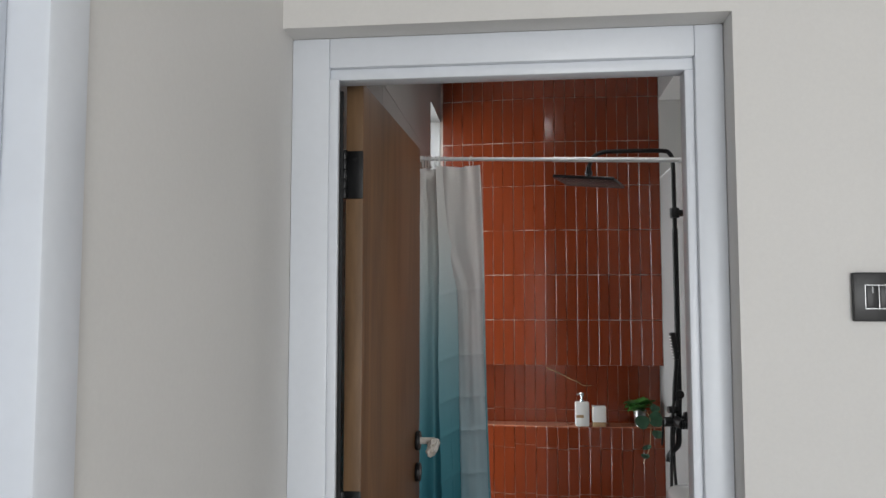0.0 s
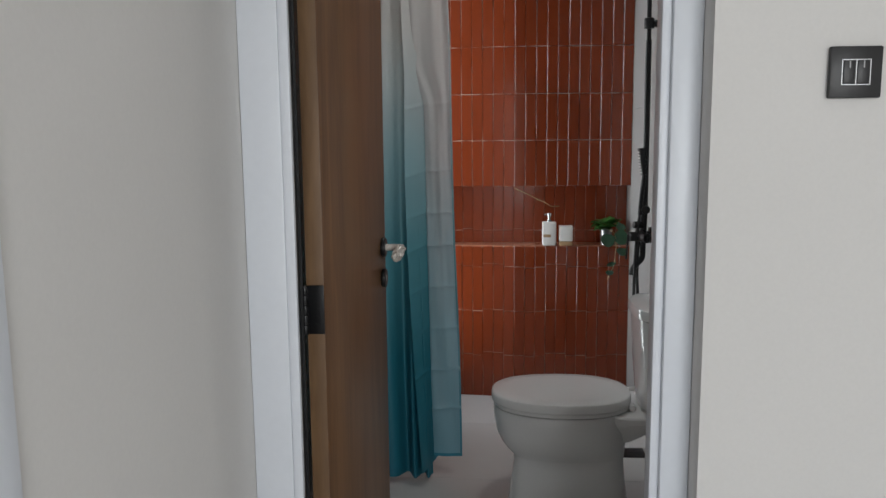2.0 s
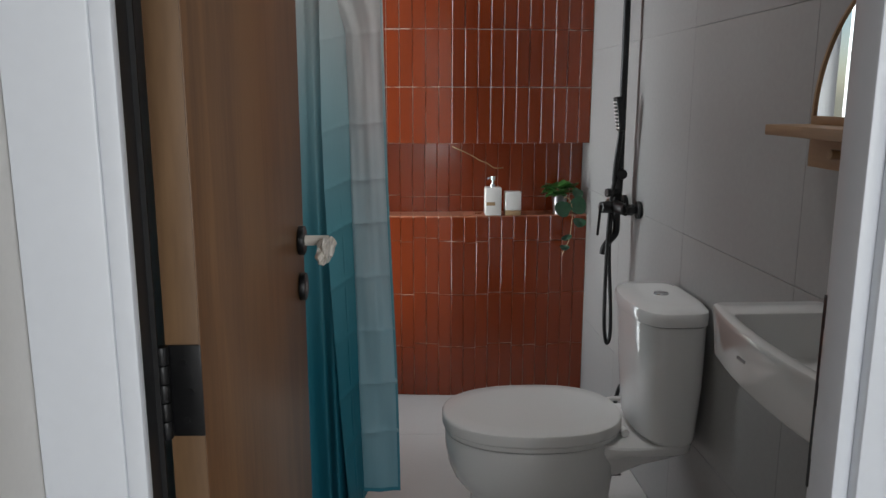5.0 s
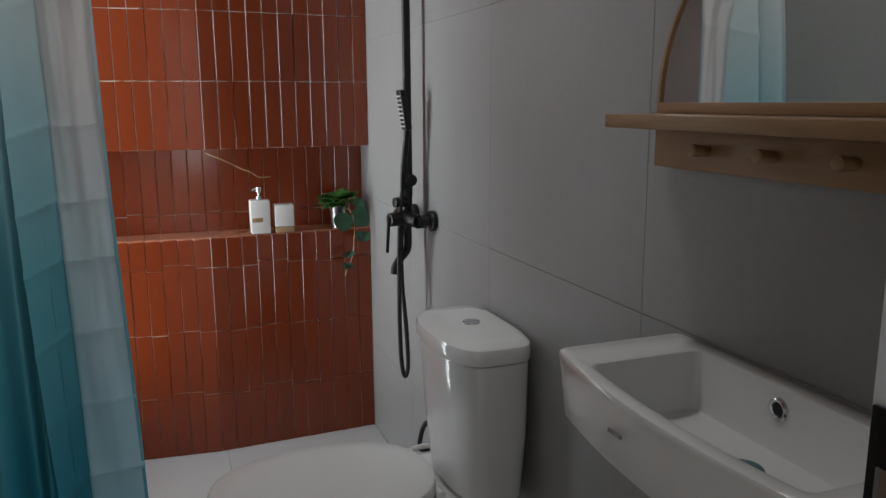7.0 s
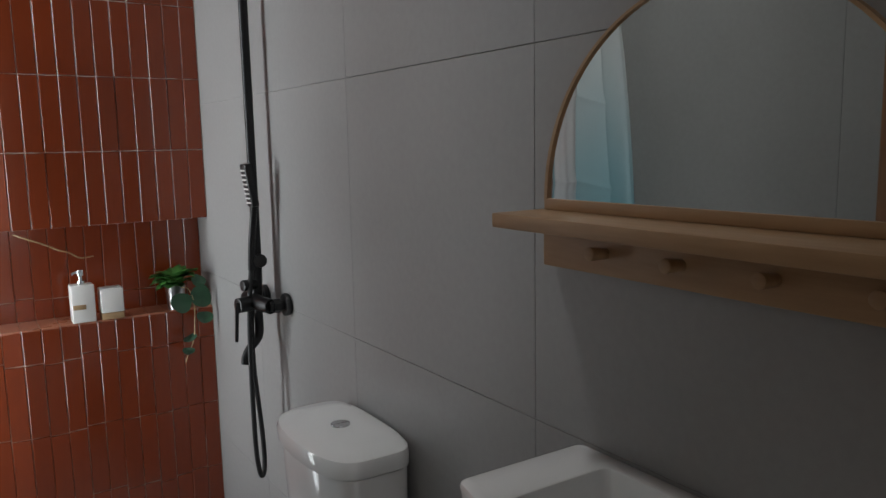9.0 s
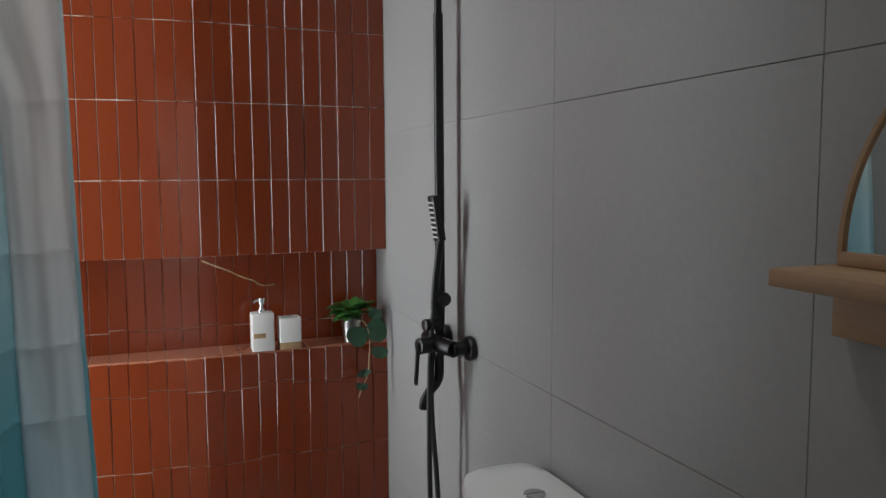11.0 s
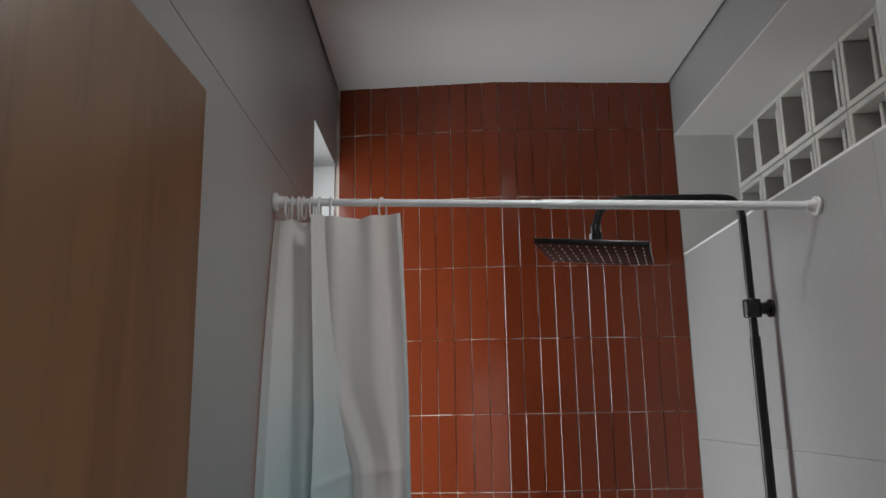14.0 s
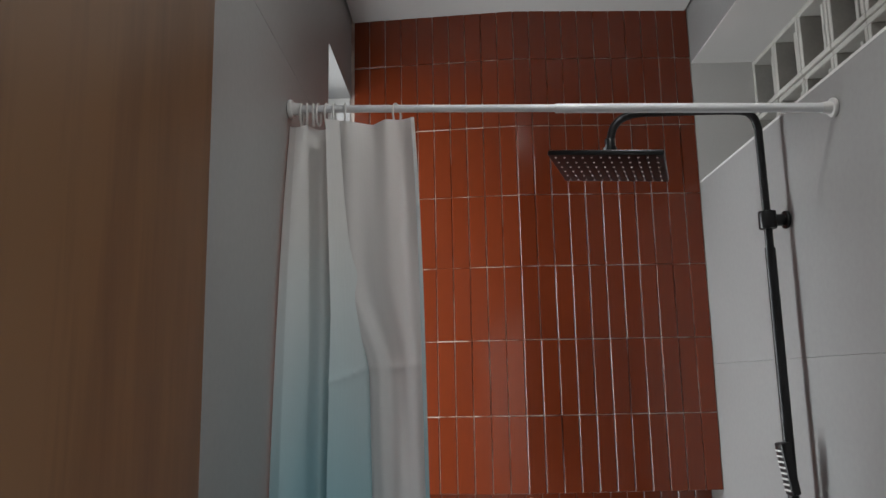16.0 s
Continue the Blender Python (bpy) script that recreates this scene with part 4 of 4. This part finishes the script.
    for x, y, z, rx, rz, turn, lean in ((0.733, 4.058, 0.862, 0.036, 0.035, 20, -12), (0.800, 4.064, 0.876, 0.034, 0.041, -15, -8), (0.806, 4.058, 0.803, 0.029, 0.021, 12, -15), (0.752, 4.054, 0.738, 0.024, 0.012, -20, -10), (0.744, 4.054, 0.694, 0.021, 0.013, 8, -12), (0.800, 4.085, 0.928, 0.026, 0.022, 25, -25)):
        tpart("hanging_leaf", round_leaf(x, y, z, rx, rz, turn, lean), LEAF_DARK, p, "large dark hanging leaf")
    for ob in (b, c, p, t):
        ob.location.z += SHELF_Z - 0.828


make_niche()


# ---- shower room: lamp, drain, vents; hall: switch ----
def make_small():
    lamp = thing("ceiling_light", 0.40, 2.77, CEIL, "square white surface ceiling light, switched on", "ceiling light")
    tpart("housing", box(0.325, 0.475, 2.695, 2.845, CEIL - 0.022, CEIL, 0.003), WHITE_PLASTIC, lamp)
    tpart("diffuser", box(0.336, 0.464, 2.706, 2.834, CEIL - 0.0245, CEIL - 0.0215), LAMP_PANEL, lamp, "glowing diffuser", smooth=False)
    d = thing("floor_drain", 0.76, 3.36, 0.0, "square black floor drain in the shower floor", "floor drain")
    tpart("plate", box(0.71, 0.81, 3.31, 3.41, 0.0, 0.004, 0.001), BLACK_METAL, d)
    for k in range(5):
        tpart("slot", box(0.722, 0.798, 3.324 + 0.016 * k, 3.330 + 0.016 * k, 0.0039, 0.0044), RUBBER, d)
    sw = thing("light_switch", 0.7510, YF, 1.4115, "square black double light switch on the plaster wall", "light switch")
    tpart("plate", box(0.7090, 0.7920, YF - 0.011, YF - 0.0003, 1.4115, 1.4945, 0.003), BLACK_PLASTIC, sw)
    for x0, x1 in ((0.7295, 0.7495), (0.7515, 0.7715)):
        rk = tpart("rocker", box(x0, x1, YF - 0.0135, YF - 0.0105, 1.4345, 1.4715, 0.0012), BLACK_PLASTIC, sw)
        subpart("mark", box(x0 + 0.009, x0 + 0.011, YF - 0.0138, YF - 0.0134, 1.4595, 1.4705), GREY_PRINT, rk, "thin grey line")
    bz = [(0.7278, 0.7288, 1.4325, 1.4735), (0.7722, 0.7732, 1.4325, 1.4735), (0.7278, 0.7732, 1.4325, 1.4335), (0.7278, 0.7732, 1.4725, 1.4735), (0.7499, 0.7511, 1.4325, 1.4735)]
    for x0, x1, z0, z1 in bz:
        tpart("outline", box(x0, x1, YF - 0.0115, YF - 0.0108, z0, z1), STEEL, sw)
    # hollow vent blocks in the high opening
    def block():
        bm = bmesh.new()
        w, h, x0, x1, t = 0.172, 0.188, XR + 0.205, XR + 0.295, 0.016
        for a in ((0, w, 0, t), (0, w, h - t, h), (0, t, t, h - t), (w - t, w, t, h - t), (w / 2 - 0.007, w / 2 + 0.007, t, h - t)):
            box(x0 - (0 if a[0] in (0,) or a[1] == w else -0.03), x1, a[0], a[1], a[2], a[3], 0.002, 1, bm)
        return bm
    first = tagged(link("vent_block", block(), CONCRETE), "hollow grey cement ventilation block under the beam", "vent block", "vent blocks in the high opening")
    first.location = (0, 3.95, 2.127)
    k = 0
    for r in range(2):
        for c in range(5):
            if r or c:
                copy_thing(first, Matrix.Translation((0.002 * math.sin(7 * k), 3.95 - 0.175 * c, 2.127 + 0.191 * r)))
            k += 1
    structure("mortar_bed", box(XR + 0.21, XR + 0.29, 3.24, 4.124, 2.1, 2.1265), CONCRETE, "cement bed under the vent blocks", "mortar")


make_small()


# ---- pieces: wall tiles, floor tiles, terracotta ----
def plates(owner, axis, at, y_joints, z_joints, mat, gap=0.0009, thick=0.008):
    """Large tiles on a side wall or on the floor."""
    for a0, a1 in zip(y_joints, y_joints[1:]):
        for b0, b1 in zip(z_joints, z_joints[1:]):
            g = gap / 2
            if axis == 0:
                bm = box(at - thick / 2, at + thick / 2, a0 + 0.4 * g, a1 - 0.4 * g, b0 + g, b1 - g, 0.0009, 1)
            else:
                bm = box(a0 + g, a1 - g, b0 + g, b1 - g, at - thick / 2, at + thick / 2, 0.0012, 1)
            part("tile", bm, mat, owner, smooth=False)


plates(wall_right, 0, XR + 0.004, [YI, 1.712, 2.350, 2.988], [0.0, 0.351, 0.929, 1.507, 2.0935], WALL_TILE)
plates(wall_right, 0, XR + 0.004, [2.988, 3.626, 4.2425], [0.0, 0.351, 0.929, 1.507, 2.0935], WALL_TILE, 0.0004)
plates(wall_left, 0, XL - 0.004, [YI, 2.45, WIN_Y], [0.0, 0.86, 2.15, CEIL + 0.02], WALL_TILE)
plates(floor, 2, -0.004, [XL, 0.272, XR], [YI, 1.83, 2.45, 3.07, 3.69, 4.124], FLOOR_TILE)
plates(floor, 2, -0.004, [-1.6, -0.35, 0.272, 0.89, 1.5, 3.0], [-2.8, -1.28, -0.66, -0.04, 0.58, 1.20, YI], FLOOR_TILE)

PITCH, JOINT = 0.0544, 0.0028


def tile_mesh(height, width=PITCH - JOINT, depth=0.008):
    bm = box(-width / 2, width / 2, 0, depth, 0, height, 0.0014, 1)
    me = bpy.data.meshes.new("tile")
    bm.to_mesh(me)
    bm.free()
    me.materials.append(TERRACOTTA)
    return me


meshes = {}


def lay(owner, x, z0, z1, y, turn, rnd, width=PITCH - JOINT):
    key = (round(z1 - z0 - JOINT, 3), round(width, 3))
    if key[0] < 0.01 or key[1] < 0.006:
        return
    if key not in meshes:
        meshes[key] = tile_mesh(*key)
    ob = new("tile", meshes[key])
    ob.parent = owner
    ob.matrix_basis = pose(x, y + rnd.uniform(-0.0006, 0.0006), z0 + JOINT / 2 + rnd.uniform(-0.0007, 0.0007), rnd.uniform(-0.25, 0.25), rnd.uniform(-0.15, 0.15), turn + rnd.uniform(-0.35, 0.35))


def bent_courses(owner, rows_for, seed):
    rnd = random.Random(seed)
    for k in range(-12, 13):
        x0, x1 = KINK + k * PITCH, KINK + (k + 1) * PITCH
        x0, x1 = max(x0, XL + 0.002), min(x1, XR - 0.001)
        if x1 - x0 < 0.008:
            continue
        turn = math.degrees(math.atan2(YK - YLEFT, KINK - XL) if k < 0 else math.atan2(YC - YK, XR - KINK))
        xm = (x0 + x1) / 2
        zs = rows_for(k, rnd)
        for z0, z1 in zip(zs, zs[1:]):
            lay(owner, xm, z0, z1, wall_y(xm), turn, rnd, (x1 - x0) - JOINT)


bent_courses(wall_upper, lambda k, rnd: [NICHE_Z - 0.001 + 0.2343 * i for i in range(7)] + [CEIL + 0.02], 3)


def lower_rows(k, rnd):
    off = {-6: 0.008, -3: 0.016, -2: 0.012, 1: -0.008, 3: 0.010, 4: 0.012, 7: -0.010, 9: 0.006}.get(k, 0.0) + rnd.uniform(-0.003, 0.003)
    rows = [0.0, 0.226 + off, 0.466 + 0.5 * off, 0.703 + off, SHELF_Z - 0.004]
    return rows


bent_courses(wall_lower, lower_rows, 8)
rnd = random.Random(12)
for k in range(-12, 13):
    x0, x1 = max(0.2565 + k * PITCH, XL + 0.002), min(0.2565 + (k + 1) * PITCH, XR - 0.001)
    if x1 - x0 < 0.01:
        continue
    cut = 0.881 if k % 5 else 0.889
    lay(wall_niche, (x0 + x1) / 2, SHELF_Z - 0.003, cut, 4.24, 0, rnd, x1 - x0 - JOINT)
    lay(wall_niche, (x0 + x1) / 2, cut, NICHE_Z + 0.004, 4.24, 0, rnd, x1 - x0 - JOINT)
# ledge pieces of the niche
ledge = structure("wall_back_ledge", prism([(XL, YLEFT + 0.003), (KINK, YK + 0.003), (XR, YC + 0.003), (XR, 4.243), (XL, 4.243)], 2, SHELF_Z - 0.012, SHELF_Z - 0.0035), GROUT, "narrow terracotta ledge of the niche", "ledge")
for k in range(-12, 13):
    x0, x1 = max(KINK + k * PITCH, XL + 0.002), min(KINK + (k + 1) * PITCH, XR - 0.001)
    if x1 - x0 < 0.01:
        continue
    xm, y0 = (x0 + x1) / 2, wall_y((x0 + x1) / 2) + 0.001
    part("tile", box(x0 + JOINT / 2, x1 - JOINT / 2, y0, 4.2385, SHELF_Z - 0.0075, SHELF_Z, 0.0012, 1), LEDGE, ledge, smooth=False)
